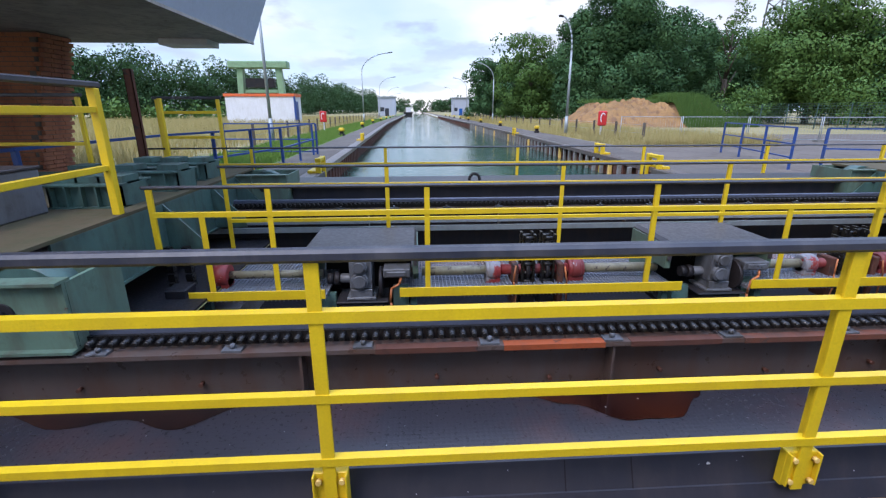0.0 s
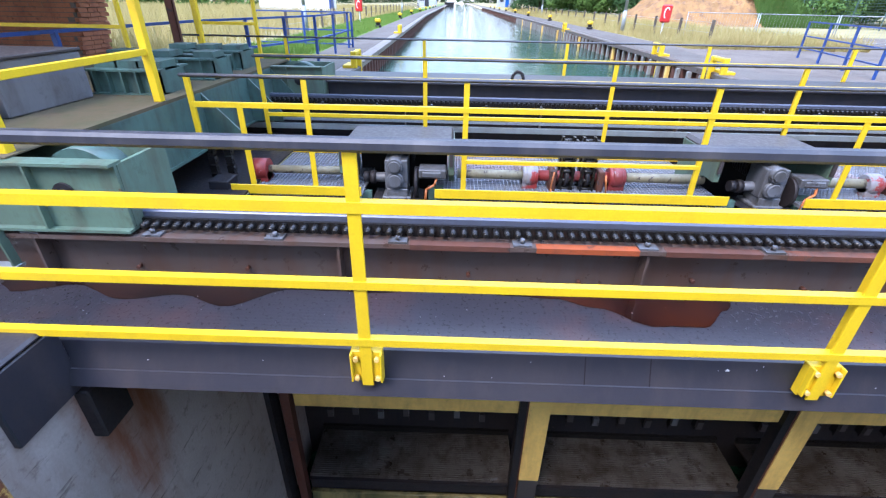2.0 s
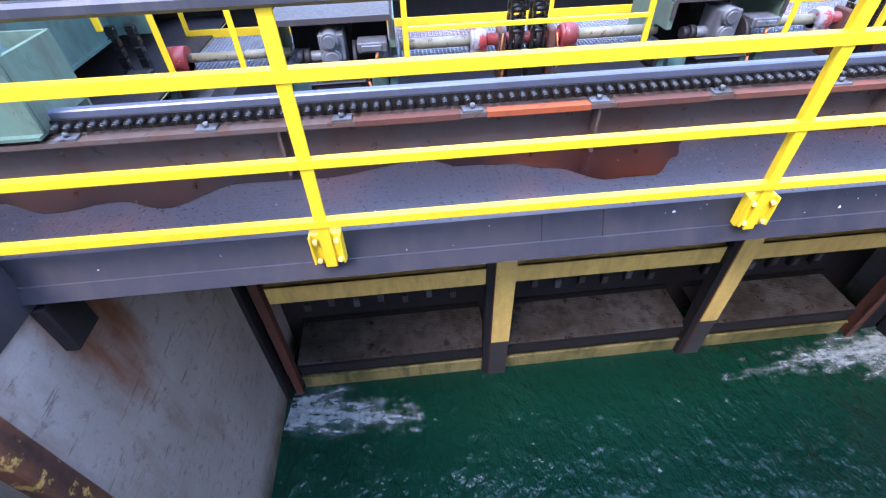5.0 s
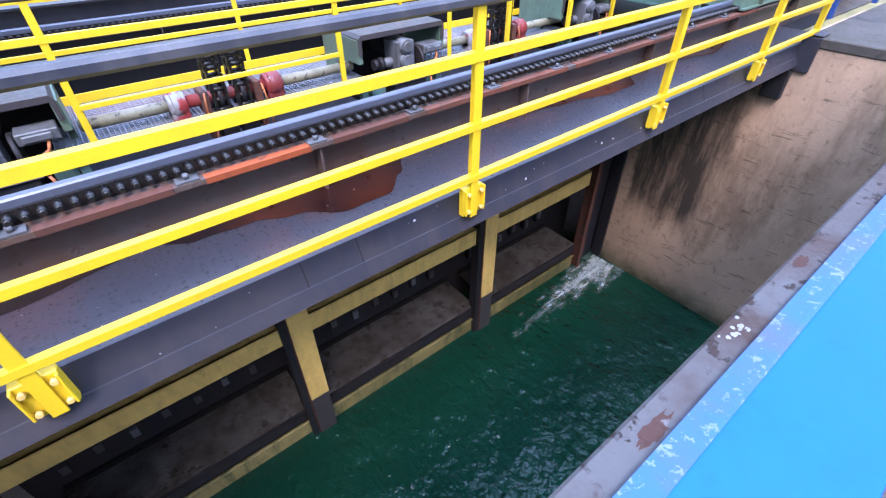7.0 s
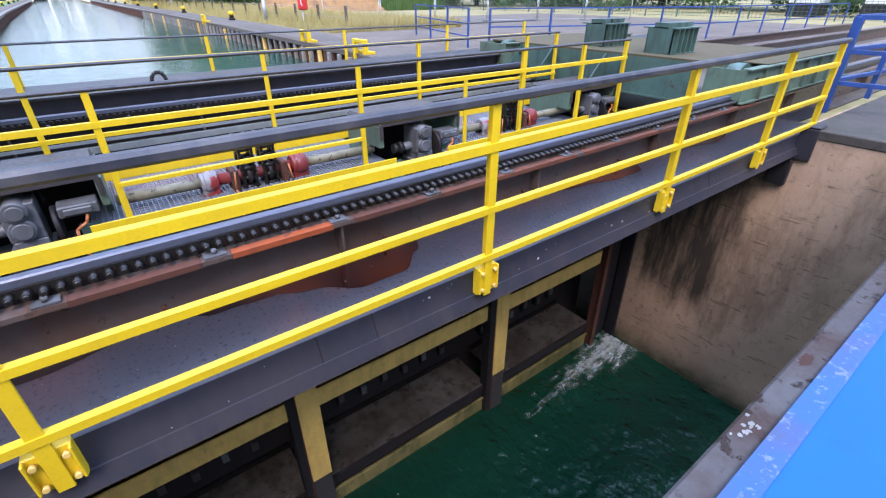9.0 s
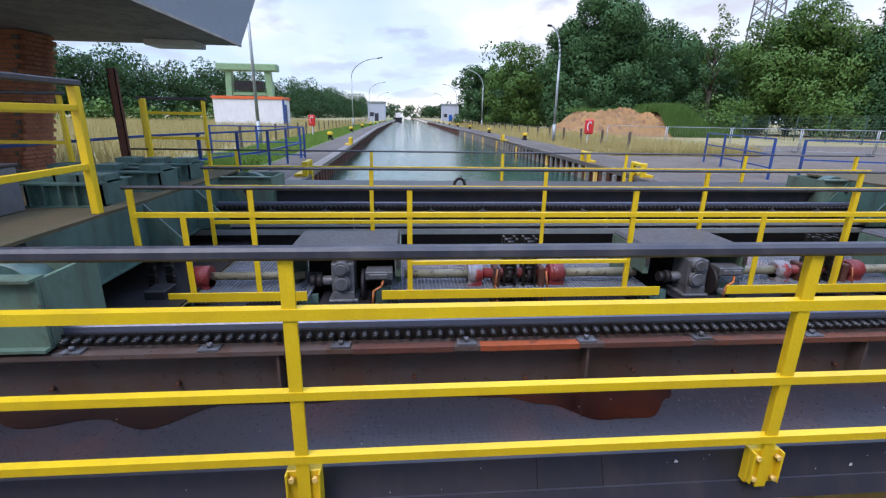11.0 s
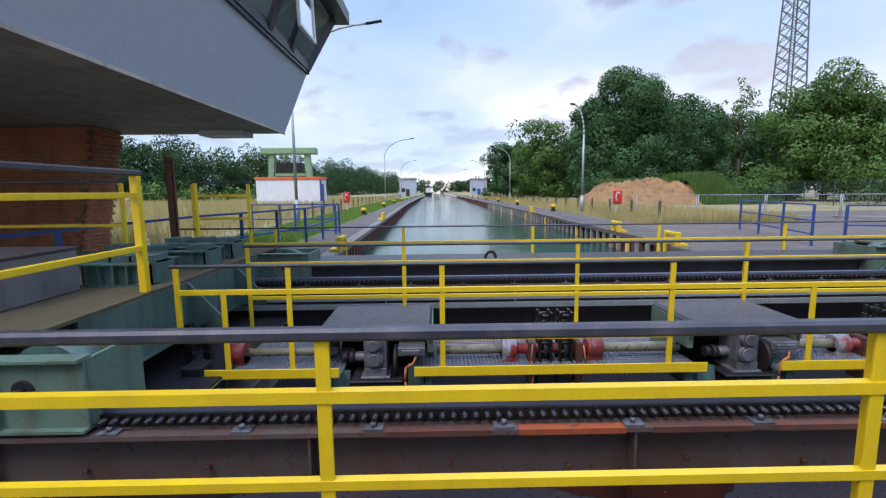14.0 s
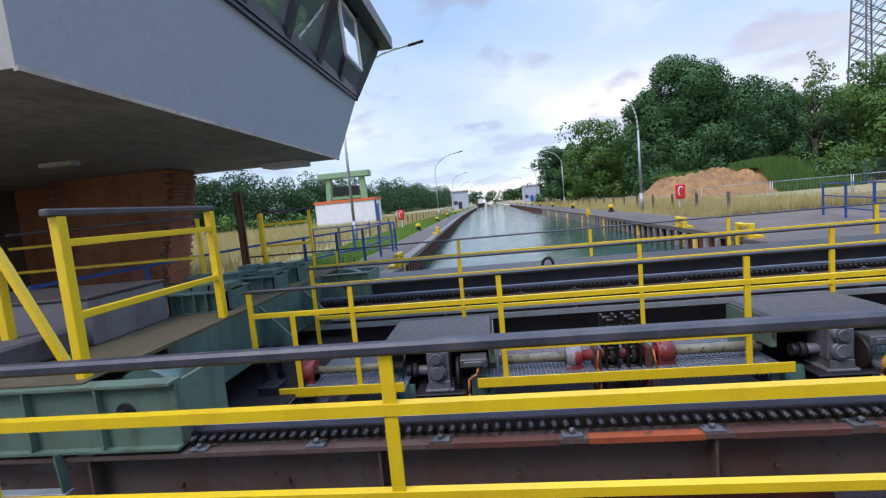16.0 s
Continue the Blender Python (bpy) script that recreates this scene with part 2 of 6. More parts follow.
def concrete(name, col, stain, band=None, striped=False, moss=None):
    m, n, l, b = mat(name)
    v = coords(n, l)
    big = noise_tex(n, l, v, 0.55, 6, 0.6, 3.0)
    mid = noise_tex(n, l, coords(n, l, (1.2, 1.2, 0.35)), 1.6, 7, 0.68, 6.0)
    fine = noise_tex(n, l, v, 46, 5, 0.7, 8.0)
    base = mix(n, l, fine, tuple(c * 0.72 for c in col), tuple(min(1, c * 1.2) for c in col))
    base = mix(n, l, ramp(n, l, big, [(0.42, 0.0), (0.62, 0.7)]), base, tuple(c * 0.60 for c in col))
    base = mix(n, l, ramp(n, l, mid, [(0.50, 0.0), (0.62, 0.85)]), base, stain)
    speck = noise_tex(n, l, v, 11, 6, 0.7, 17.0)
    base = mix(n, l, ramp(n, l, speck, [(0.55, 0.0), (0.66, 0.6)]), base, tuple(c * 0.55 for c in stain))
    h = fine
    if striped:
        s = noise_tex(n, l, coords(n, l, (1, 1.0, 8)), 2.0, 5, 0.72, 4.0)
        scar = ramp(n, l, s, [(0.585, 0.0), (0.65, 0.70)])
        base = mix(n, l, scar, base, tuple(c * 0.30 for c in stain))
        h = mix(n, l, 0.5, fine, scar)
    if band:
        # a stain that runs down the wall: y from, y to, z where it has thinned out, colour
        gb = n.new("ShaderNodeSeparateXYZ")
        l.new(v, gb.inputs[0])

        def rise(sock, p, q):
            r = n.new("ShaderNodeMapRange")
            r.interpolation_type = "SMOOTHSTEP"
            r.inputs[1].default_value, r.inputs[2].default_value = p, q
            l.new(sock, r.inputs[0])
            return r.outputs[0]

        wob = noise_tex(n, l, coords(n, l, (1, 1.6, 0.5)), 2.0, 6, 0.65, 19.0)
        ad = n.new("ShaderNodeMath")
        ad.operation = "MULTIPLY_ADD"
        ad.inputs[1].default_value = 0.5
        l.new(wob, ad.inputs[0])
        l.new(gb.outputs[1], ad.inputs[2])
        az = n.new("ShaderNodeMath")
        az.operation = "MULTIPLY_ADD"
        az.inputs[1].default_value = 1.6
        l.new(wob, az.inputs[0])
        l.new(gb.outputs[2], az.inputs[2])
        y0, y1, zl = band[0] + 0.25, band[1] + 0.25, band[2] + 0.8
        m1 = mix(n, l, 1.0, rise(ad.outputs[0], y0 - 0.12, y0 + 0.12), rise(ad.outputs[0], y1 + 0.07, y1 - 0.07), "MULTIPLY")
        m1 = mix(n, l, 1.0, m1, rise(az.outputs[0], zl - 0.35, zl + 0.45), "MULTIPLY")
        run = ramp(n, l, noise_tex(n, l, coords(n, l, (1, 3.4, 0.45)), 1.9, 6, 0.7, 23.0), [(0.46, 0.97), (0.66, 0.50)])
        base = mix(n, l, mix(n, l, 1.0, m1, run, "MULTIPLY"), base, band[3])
    if moss:
        g = n.new("ShaderNodeSeparateXYZ")
        l.new(v, g.inputs[0])
        mr = n.new("ShaderNodeMapRange")
        mr.inputs[1].default_value, mr.inputs[2].default_value = moss[0], moss[1]
        mr.inputs[3].default_value, mr.inputs[4].default_value = 1.0, 0.0
        l.new(g.outputs[2], mr.inputs[0])
        wet = mix(n, l, 1.0, mr.outputs[0], ramp(n, l, noise_tex(n, l, v, 3.0, 5, 0.6, 12.0), [(0.3, 0.45), (0.6, 1.0)]), "MULTIPLY")
        base = mix(n, l, wet, base, (0.055, 0.055, 0.022))
    l.new(base, b.inputs["Base Color"])
    b.inputs["Roughness"].default_value = 0.82
    bump(n, l, b, h, 0.5, 0.01)
    return m


CONCRETE = concrete("quay_concrete", (0.27, 0.26, 0.245), (0.15, 0.135, 0.115))
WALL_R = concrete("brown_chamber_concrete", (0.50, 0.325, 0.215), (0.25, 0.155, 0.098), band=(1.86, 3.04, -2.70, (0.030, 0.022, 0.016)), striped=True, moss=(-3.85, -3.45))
WALL_L = concrete("grey_chamber_concrete", (0.37, 0.325, 0.305), (0.24, 0.185, 0.16), band=(1.60, 2.05, -1.15, (0.20, 0.070, 0.028)), striped=True, moss=(-3.85, -3.45))
COPING = concrete("coping_concrete", (0.080, 0.075, 0.085), (0.036, 0.024, 0.023))
PAVING = concrete("quay_paving", (0.115, 0.094, 0.076), (0.068, 0.046, 0.034))
MOSSY = concrete("mossy_concrete", (0.072, 0.060, 0.052), (0.036, 0.034, 0.020))
ASPHALT = concrete("gravel_yard", (0.135, 0.104, 0.082), (0.075, 0.055, 0.042))
EARTH = concrete("bare_earth", (0.31, 0.160, 0.052), (0.15, 0.072, 0.036))
BRICKM = concrete("brick_clay", (0.44, 0.165, 0.085), (0.26, 0.085, 0.05))
MORTAR = concrete("mortar", (0.16, 0.13, 0.11), (0.10, 0.08, 0.07))


def patchy(name, cols, scale, rough=0.9, rel=0.6):
    m, n, l, b = mat(name)
    v = coords(n, l)
    f = noise_tex(n, l, v, scale, 6, 0.65, 2.0)
    g = noise_tex(n, l, v, scale * 14, 5, 0.7, 5.0)
    base = ramp(n, l, f, [(0.30 + 0.4 * k / (len(cols) - 1), c) for k, c in enumerate(cols)])
    base = mix(n, l, ramp(n, l, g, [(0.3, 0.55), (0.7, 0.0)]), base, tuple(c * 0.5 for c in cols[0]))
    l.new(base, b.inputs["Base Color"])
    b.inputs["Roughness"].default_value = rough
    bump(n, l, b, g, rel, 0.05)
    return m


GROUND = patchy("dry_meadow_soil", [(0.20, 0.175, 0.075), (0.34, 0.27, 0.12), (0.13, 0.16, 0.05)], 0.11)
GRASS = patchy("mown_grass", [(0.085, 0.155, 0.030), (0.13, 0.20, 0.045), (0.20, 0.20, 0.07)], 0.5)


def leafy(name, cols):
    m, n, l, b = mat(name)
    g = n.new("ShaderNodeNewGeometry")
    base = ramp(n, l, g.outputs["Random Per Island"], [(k / (len(cols) - 1), c) for k, c in enumerate(cols)])
    f = noise_tex(n, l, coords(n, l), 0.22, 4, 0.6, 3.0)
    base = mix(n, l, ramp(n, l, f, [(0.35, 0.0), (0.7, 0.5)]), base, cols[-1])
    l.new(base, b.inputs["Base Color"])
    b.inputs["Roughness"].default_value = 0.62
    b.inputs["Specular IOR Level"].default_value = 0.12
    return m


LEAF = leafy("oak_leaves", [(0.040, 0.096, 0.040), (0.050, 0.114, 0.044), (0.062, 0.134, 0.050)])
LEAF_LIGHT = leafy("light_leaves", [(0.056, 0.122, 0.030), (0.072, 0.142, 0.034), (0.090, 0.162, 0.040)])
LEAF_FAR = leafy("far_leaves", [(0.030, 0.070, 0.028), (0.038, 0.086, 0.032), (0.050, 0.104, 0.040)])
STRAW = leafy("straw_blades", [(0.36, 0.28, 0.12), (0.46, 0.37, 0.17), (0.30, 0.27, 0.10)])
BLADE = leafy("green_blades", [(0.09, 0.19, 0.03), (0.12, 0.23, 0.04), (0.17, 0.24, 0.06)])
BARK = worn("bark", (0.085, 0.065, 0.048), (0.04, 0.03, 0.025), 0.4, 6, 0.9)


def water(name, col, ripple, size, rough=0.04, fine_share=0.3):
    m, n, l, b = mat(name)
    v = coords(n, l, (1.0, 0.75, 1.0))
    w1 = noise_tex(n, l, v, size, 3, 0.5, 1.0)
    w2 = noise_tex(n, l, v, size * 3.7, 3, 0.6, 4.0)
    h = mix(n, l, fine_share, w1, w2)
    big = noise_tex(n, l, v, 0.35, 3, 0.5, 6.0)
    l.new(mix(n, l, big, tuple(c * 0.75 for c in col), tuple(c * 1.25 for c in col)), b.inputs["Base Color"])
    b.inputs["Roughness"].default_value = rough
    b.inputs["IOR"].default_value = 1.33
    bump(n, l, b, h, 1.0, ripple)
    return m


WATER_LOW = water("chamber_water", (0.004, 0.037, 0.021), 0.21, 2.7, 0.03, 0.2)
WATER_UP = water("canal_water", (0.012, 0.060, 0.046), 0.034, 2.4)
m, n, l, b = mat("foam")
fv = coords(n, l, (1, 1, 1), True)
fs = n.new("ShaderNodeSeparateXYZ")
l.new(fv, fs.inputs[0])
fm = coords(n, l, (0.45, 1.25, 1), True)
fa = noise_tex(n, l, fm, 5.5, 7, 0.72, 2.0)
fade = n.new("ShaderNodeMath")
fade.operation = "MULTIPLY_ADD"
fade.inputs[1].default_value, fade.inputs[2].default_value = -0.10, 0.22
l.new(fs.outputs[0], fade.inputs[0])
side = n.new("ShaderNodeMath")
side.operation = "ABSOLUTE"
l.new(fs.outputs[1], side.inputs[0])
sidem = n.new("ShaderNodeMath")
sidem.operation = "MULTIPLY_ADD"
sidem.inputs[1].default_value = -0.60
l.new(side.outputs[0], sidem.inputs[0])
l.new(fade.outputs[0], sidem.inputs[2])
tot = n.new("ShaderNodeMath")
tot.operation = "ADD"
l.new(fa, tot.inputs[0])
l.new(sidem.outputs[0], tot.inputs[1])
l.new(ramp(n, l, tot.outputs[0], [(0.47, 0.0), (0.76, 0.72)]), b.inputs["Alpha"])
l.new(ramp(n, l, noise_tex(n, l, fv, 18, 4), [(0.3, (0.40, 0.52, 0.54)), (0.6, (0.82, 0.88, 0.90))]), b.inputs["Base Color"])
b.inputs["Roughness"].default_value = 0.5
bump(n, l, b, fa, 0.8, 0.05)
FOAM = m


def deck_material():
    """Wet chequer plate: low raised bars, dark stains of oily water and rust."""
    m, n, l, b = mat("wet_chequer_plate")
    v = coords(n, l)
    big = noise_tex(n, l, coords(n, l, (1.0, 2.6, 1.0)), 0.85, 4, 0.55, 21.0)
    fine = noise_tex(n, l, v, 40, 5, 0.65, 3.0)
    col = mix(n, l, fine, (0.029, 0.025, 0.029), (0.040, 0.035, 0.041))
    rusty = ramp(n, l, noise_tex(n, l, v, 1.5, 5, 0.6, 8.0), [(0.52, 0.0), (0.70, 0.45)])
    col = mix(n, l, rusty, col, (0.115, 0.042, 0.030))
    pale = ramp(n, l, big, [(0.55, 0.0), (0.70, 0.45)])
    col = mix(n, l, pale, col, (0.058, 0.054, 0.064))
    l.new(col, b.inputs["Base Color"])
    l.new(ramp(n, l, fine, [(0.3, 0.24), (0.7, 0.36)]), b.inputs["Roughness"])
    # rows of short raised bars in two directions
    hs = []
    for a, off in ((45, 0.0), (-45, 0.5)):
        mp = n.new("ShaderNodeMapping")
        mp.inputs["Rotation"].default_value = (0, 0, radians(a))
        mp.inputs["Scale"].default_value = (26, 26, 1)
        mp.inputs["Location"].default_value = (off, off, 0)
        l.new(v, mp.inputs[0])
        ck = n.new("ShaderNodeTexVoronoi")
        ck.inputs["Scale"].default_value = 1.0
        ck.inputs["Randomness"].default_value = 0.0
        l.new(mp.outputs[0], ck.inputs["Vector"])
        hs.append(ramp(n, l, ck.outputs["Distance"], [(0.20, 1.0), (0.34, 0.0)]))
    bump(n, l, b, mix(n, l, 1.0, hs[0], hs[1], "ADD"), 0.09, 0.003)
    return m


DECK = deck_material()
m, n, l, b = mat("rusty_puddle")
pv = coords(n, l)
l.new(ramp(n, l, noise_tex(n, l, coords(n, l, (0.9, 0.5, 1)), 1.1, 4, 0.6, 33.0), [(0.42, (0.010, 0.004, 0.004)), (0.54, (0.036, 0.009, 0.005)), (0.70, (0.085, 0.019, 0.007))]), b.inputs["Base Color"])
b.inputs["Roughness"].default_value = 0.06
bump(n, l, b, noise_tex(n, l, pv, 60, 3), 0.12, 0.002)
PUDDLE = m
m, n, l, b = mat("oily_puddle")
l.new(ramp(n, l, noise_tex(n, l, coords(n, l, (0.9, 0.5, 1)), 1.4, 4, 0.6, 41.0), [(0.40, (0.008, 0.006, 0.006)), (0.66, (0.045, 0.015, 0.009))]), b.inputs["Base Color"])
b.inputs["Roughness"].default_value = 0.05
bump(n, l, b, noise_tex(n, l, coords(n, l), 60, 3), 0.12, 0.002)
PUDDLE_DARK = m
m, n, l, b = mat("window_glass")
b.inputs["Base Color"].default_value = (0.78, 0.90, 1.0, 1)
b.inputs["Roughness"].default_value = 0.02
b.inputs["Transmission Weight"].default_value = 0.85
b.inputs["IOR"].default_value = 1.45
GLASS = m


# ---- building blocks ----
def bx(bm, x0, x1, y0, y1, z0, z1):
    vs = [bm.verts.new((x, y, z)) for z in (z0, z1) for x, y in ((x0, y0), (x1, y0), (x1, y1), (x0, y1))]
    for q in ((3, 2, 1, 0), (4, 5, 6, 7), (0, 1, 5, 4), (1, 2, 6, 5), (2, 3, 7, 6), (3, 0, 4, 7)):
        bm.faces.new([vs[k] for k in q])
    return vs


def bar(bm, p, q, w, h, up=(0, 0, 1)):
    """A straight bar of section w by h from p to q."""
    p, q = Vector(p), Vector(q)
    d = (q - p).normalized()
    s = d.cross(Vector(up))
    s = s.normalized() if s.length > 1e-5 else Vector((1, 0, 0))
    u = s.cross(d).normalized()
    vs = [bm.verts.new(e + s * a * w / 2 + u * c * h / 2) for e in (p, q) for a, c in ((-1, -1), (1, -1), (1, 1), (-1, 1))]
    for f in ((3, 2, 1, 0), (4, 5, 6, 7), (0, 1, 5, 4), (1, 2, 6, 5), (2, 3, 7, 6), (3, 0, 4, 7)):
        bm.faces.new([vs[k] for k in f])


def tube(bm, p, q, r, seg=12, r2=None):
    p, q = Vector(p), Vector(q)
    d = (q - p).normalized()
    s = d.orthogonal().normalized()
    u = d.cross(s)
    rings = []
    for e, rr in ((p, r), (q, r if r2 is None else r2)):
        rings.append([bm.verts.new(e + (s * math.cos(k * math.tau / seg) + u * math.sin(k * math.tau / seg)) * rr) for k in range(seg)])
    for k in range(seg):
        f = bm.faces.new((rings[0][k], rings[0][(k + 1) % seg], rings[1][(k + 1) % seg], rings[1][k]))
        f.smooth = True
    bm.faces.new(rings[0][::-1])
    bm.faces.new(rings[1])


def path_tube(bm, pts, r, seg=8):
    for a, c in zip(pts, pts[1:]):
        tube(bm, a, c, r, seg)


def prism(bm, outline, x0, x1, axis="x"):
    """A solid of a (y, z) outline drawn along x (or an (x, z) outline along y)."""
    def v(a, c, t):
        return (t, a, c) if axis == "x" else (a, t, c)
    A = [bm.verts.new(v(a, c, x0)) for a, c in outline]
    B = [bm.verts.new(v(a, c, x1)) for a, c in outline]
    for k in range(len(outline)):
        j = (k + 1) % len(outline)
        bm.faces.new((A[k], A[j], B[j], B[k]))
    bm.faces.new(A[::-1])
    bm.faces.new(B)


def soften(bm, w=0.004):
    bmesh.ops.recalc_face_normals(bm, faces=bm.faces)
    sharp = [e for e in bm.edges if len(e.link_faces) == 2 and e.calc_face_angle(0) > 0.6]
    bmesh.ops.bevel(bm, geom=sharp, offset=w, segments=1, affect="EDGES", clamp_overlap=True)
    return bm


def part(name, bm, material, parent=None, label=""):
    bmesh.ops.recalc_face_normals(bm, faces=bm.faces)
    me = bpy.data.meshes.new(name)
    bm.to_mesh(me)
    bm.free()
    me.materials.append(material)
    ob = new(name, me)
    if parent is not None:
        ob.parent = parent
    if label:
        ob["label"] = label
    return ob


def B():
    return bmesh.new()


def thing(name, at=(0, 0, 0), label="", category="", group="", kind=""):
    e = new(name)
    e.location = at
    e.empty_display_size = 0.2
    return tagged(e, label, category, group, kind)


def box_part(name, material, parent, dims, bevel=0.004, label=""):
    bm = B()
    bx(bm, *dims)
    if bevel:
        soften(bm, bevel)
    return part(name, bm, material, parent, label)


def structure(name, bm, material, label, category):
    return tagged(part(name, bm, material), label, category, "", "structure")


def again(src, name, parent, loc):
    """Another object on the same mesh."""
    o = new(name, src.data)
    o.parent, o.location = parent, loc
    return o


# ---- ground, canal and chamber ----
ZQ, ZLOW, ZUP = 0.0, -3.90, -0.62
XL, XR = -1.02, 7.25          # chamber walls
YN = 7.4                      # outer end of the lock head


def left_edge(y):
    return -1.75 - (y - 12) * 0.0222 if y < 60 else -2.82 - (y - 60) * 0.004


def right_edge(y):
    return 7.35 + 0.4 * min(1, max(0, (y - 10) / 12))


bm = B()
ys = [-400, -20, 1.6, 1.7, YN, 9, 12, 20, 40, 60, 100, 200, 400, 1500]
cols = []
for y in ys:
    a = left_edge(y) if y > 8 else XL if y > 1.65 else XL - 2.0
    c = right_edge(y) if y > 8 else XR
    cols.append(([bm.verts.new((x, y, ZQ)) for x in (-1500, -200, -30, a)], [bm.verts.new((x, y, ZQ)) for x in (c, 30, 200, 1500)]))
for (l0, r0), (l1, r1) in zip(cols, cols[1:]):
    for a, c in ((l0, l1), (r0, r1)):
        for k in range(3):
            bm.faces.new((a[k], a[k + 1], c[k + 1], c[k]))
structure("ground", bm, GROUND, "dry summer meadow ground along the canal", "ground")

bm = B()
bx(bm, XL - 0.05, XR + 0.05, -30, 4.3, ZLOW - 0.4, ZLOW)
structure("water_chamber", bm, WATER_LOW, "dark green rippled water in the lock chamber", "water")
bm = B()
vs = [[bm.verts.new((x, y, ZUP)) for x in (left_edge(y) - 0.8, right_edge(y) + 0.8)] for y in (5.6, 60, 400, 1500)]
for a, c in zip(vs, vs[1:]):
    bm.faces.new((a[0], a[1], c[1], c[0]))
structure("water_canal", bm, WATER_UP, "calm green canal water mirroring a pale sky", "water")

# black sheets over the ground stand in for the shade under the carriages
for x0, x1 in ((-8.0, XL - 0.01), (XR + 0.01, 9.6)):
    bm = B()
    bx(bm, x0, x1, 2.0, 7.2, 0.004, 0.022)
    structure("pit_dark_sheet", bm, DARK, "black sheet standing in for the shaded pit under the gate carriage", "floor")

# chamber walls, each with the deep slot that the gate runs in
ZC = 0.20
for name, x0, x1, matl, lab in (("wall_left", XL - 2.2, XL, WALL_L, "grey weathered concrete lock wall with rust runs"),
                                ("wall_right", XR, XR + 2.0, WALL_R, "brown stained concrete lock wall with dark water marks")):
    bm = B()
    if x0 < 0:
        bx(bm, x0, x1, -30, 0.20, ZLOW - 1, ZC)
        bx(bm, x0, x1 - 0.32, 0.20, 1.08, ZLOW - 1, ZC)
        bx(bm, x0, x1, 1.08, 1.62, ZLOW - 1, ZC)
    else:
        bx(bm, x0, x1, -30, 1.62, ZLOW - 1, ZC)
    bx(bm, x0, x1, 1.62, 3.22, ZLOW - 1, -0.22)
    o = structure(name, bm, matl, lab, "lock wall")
    s = 1 if x0 > 0 else -1
    e = x1 if s < 0 else x0
    bm = B()
    bx(bm, *sorted((e + s * 0.25, e + s * 2.0)), 3.22, 3.62, ZLOW - 1, -0.25)
    part("slot", bm, DARK, o)
    bm = B()
    bx(bm, *sorted((e - s * 0.05, e + s * 0.25)), 3.222, 3.27, ZLOW - 1, -0.24)
    bx(bm, *sorted((e - s * 0.05, e - s * 0.03)), 3.27, 3.40, ZLOW - 1, -0.24)
    part("guide_rail", bm, DARK, o, "black steel gate guide")
    inner = 0.20 if s < 0 else 0.60
    bm = B()
    bx(bm, *sorted((e - s * (inner - 0.08), e - s * (inner - 0.02))), 3.29, 3.46, ZLOW - 1, -0.24)
    bx(bm, *sorted((e - s * (inner - 0.02), e - s * (inner + 0.01))), 3.29, 3.31, ZLOW - 1, -0.24)
    part("seal_post", bm, RUST, o, "rusty steel sealing post")
    bm = B()
    bx(bm, *sorted((e - s * 0.06, e - s * (inner - 0.09))), 3.42, 3.46, ZLOW - 1, -0.24)
    part("seal_plate", bm, DARK, o)
    bm = B()
    bx(bm, x0, x1, 3.62, YN, ZLOW - 1, -0.35)
    part("inner_wall", bm, WALL_L, o)

# ---- the rolling gate ----
GX0, GX1 = -6.0, 13.0
gate = thing("rolling_gate", (0, 0, 0), "dark steel rolling lock gate with wet chequer plate walkways", "lock gate")
bm = B()
prism(bm, [(1.665, 0.085), (2.235, 0.085), (2.235, 0.10), (1.66, 0.10)], XL - 3.6, XR + 0.75)
part("walkway", bm, DECK, gate, "wet chequer plate with oily rust puddles")
bm = B()
prism(bm, [(1.600, -0.03), (1.615, -0.03), (1.672, 0.103), (1.657, 0.103)], XL - 0.62, XR + 0.72)
prism(bm, [(1.56, -0.095), (1.75, -0.095), (1.75, -0.08), (1.615, -0.08), (1.615, -0.02), (1.595, -0.02)], XL - 0.62, XR + 0.72)
part("kick_girder", bm, FASCIA, gate, "dark grey painted edge girder")
bm = B()
bx(bm, XL - 0.6, XR + 0.7, 1.75, 2.3, -0.09, -0.07)
part("underside", bm, DARK, gate)


def girder(y, face, name, matl):
    """A welded girder along the gate; face -1 looks to the near side."""
    bm = B()
    y0, y1 = (y, y + 0.02) if face < 0 else (y - 0.02, y)
    bx(bm, GX0, GX1, y0, y1, -0.6, 0.37)
    o = part(name, bm, matl, gate, "brown rust-stained girder web")
    bm = B()
    bx(bm, GX0, GX1, *sorted((y + face * 0.10, y - face * 0.30)), 0.37, 0.395)
    part("flange", bm, WEB, o)
    x = -4.8
    while x < GX1:
        bm = B()
        bx(bm, x - 0.007, x + 0.007, *sorted((y + face * 0.001, y + face * 0.085)), 0.10, 0.37)
        part("stiffener", bm, WEB, o)
        x += 1.66
    return o


near_girder = girder(2.25, -1, "near_girder", WEB)
far_girder = girder(5.75, -1, "far_girder", DARK)
bm = B()
bx(bm, GX0, GX1, 2.60, 2.63, -0.6, 0.30)
part("girder_back", bm, DARK, gate)
bm = B()
bx(bm, GX0, GX1, 6.15, 6.18, -0.6, 0.60)
bx(bm, GX0, GX1, 6.05, 6.95, 0.60, 0.62)
part("far_walkway", bm, FASCIA, gate, "dark far walkway plate")
bm = B()
bx(bm, GX0, GX1, 6.9, 6.95, -0.9, 0.60)
part("far_edge_girder", bm, WEB, gate)
bm = B()
bx(bm, XL - 0.4, XR + 0.4, 2.63, 5.75, -0.62, -0.58)
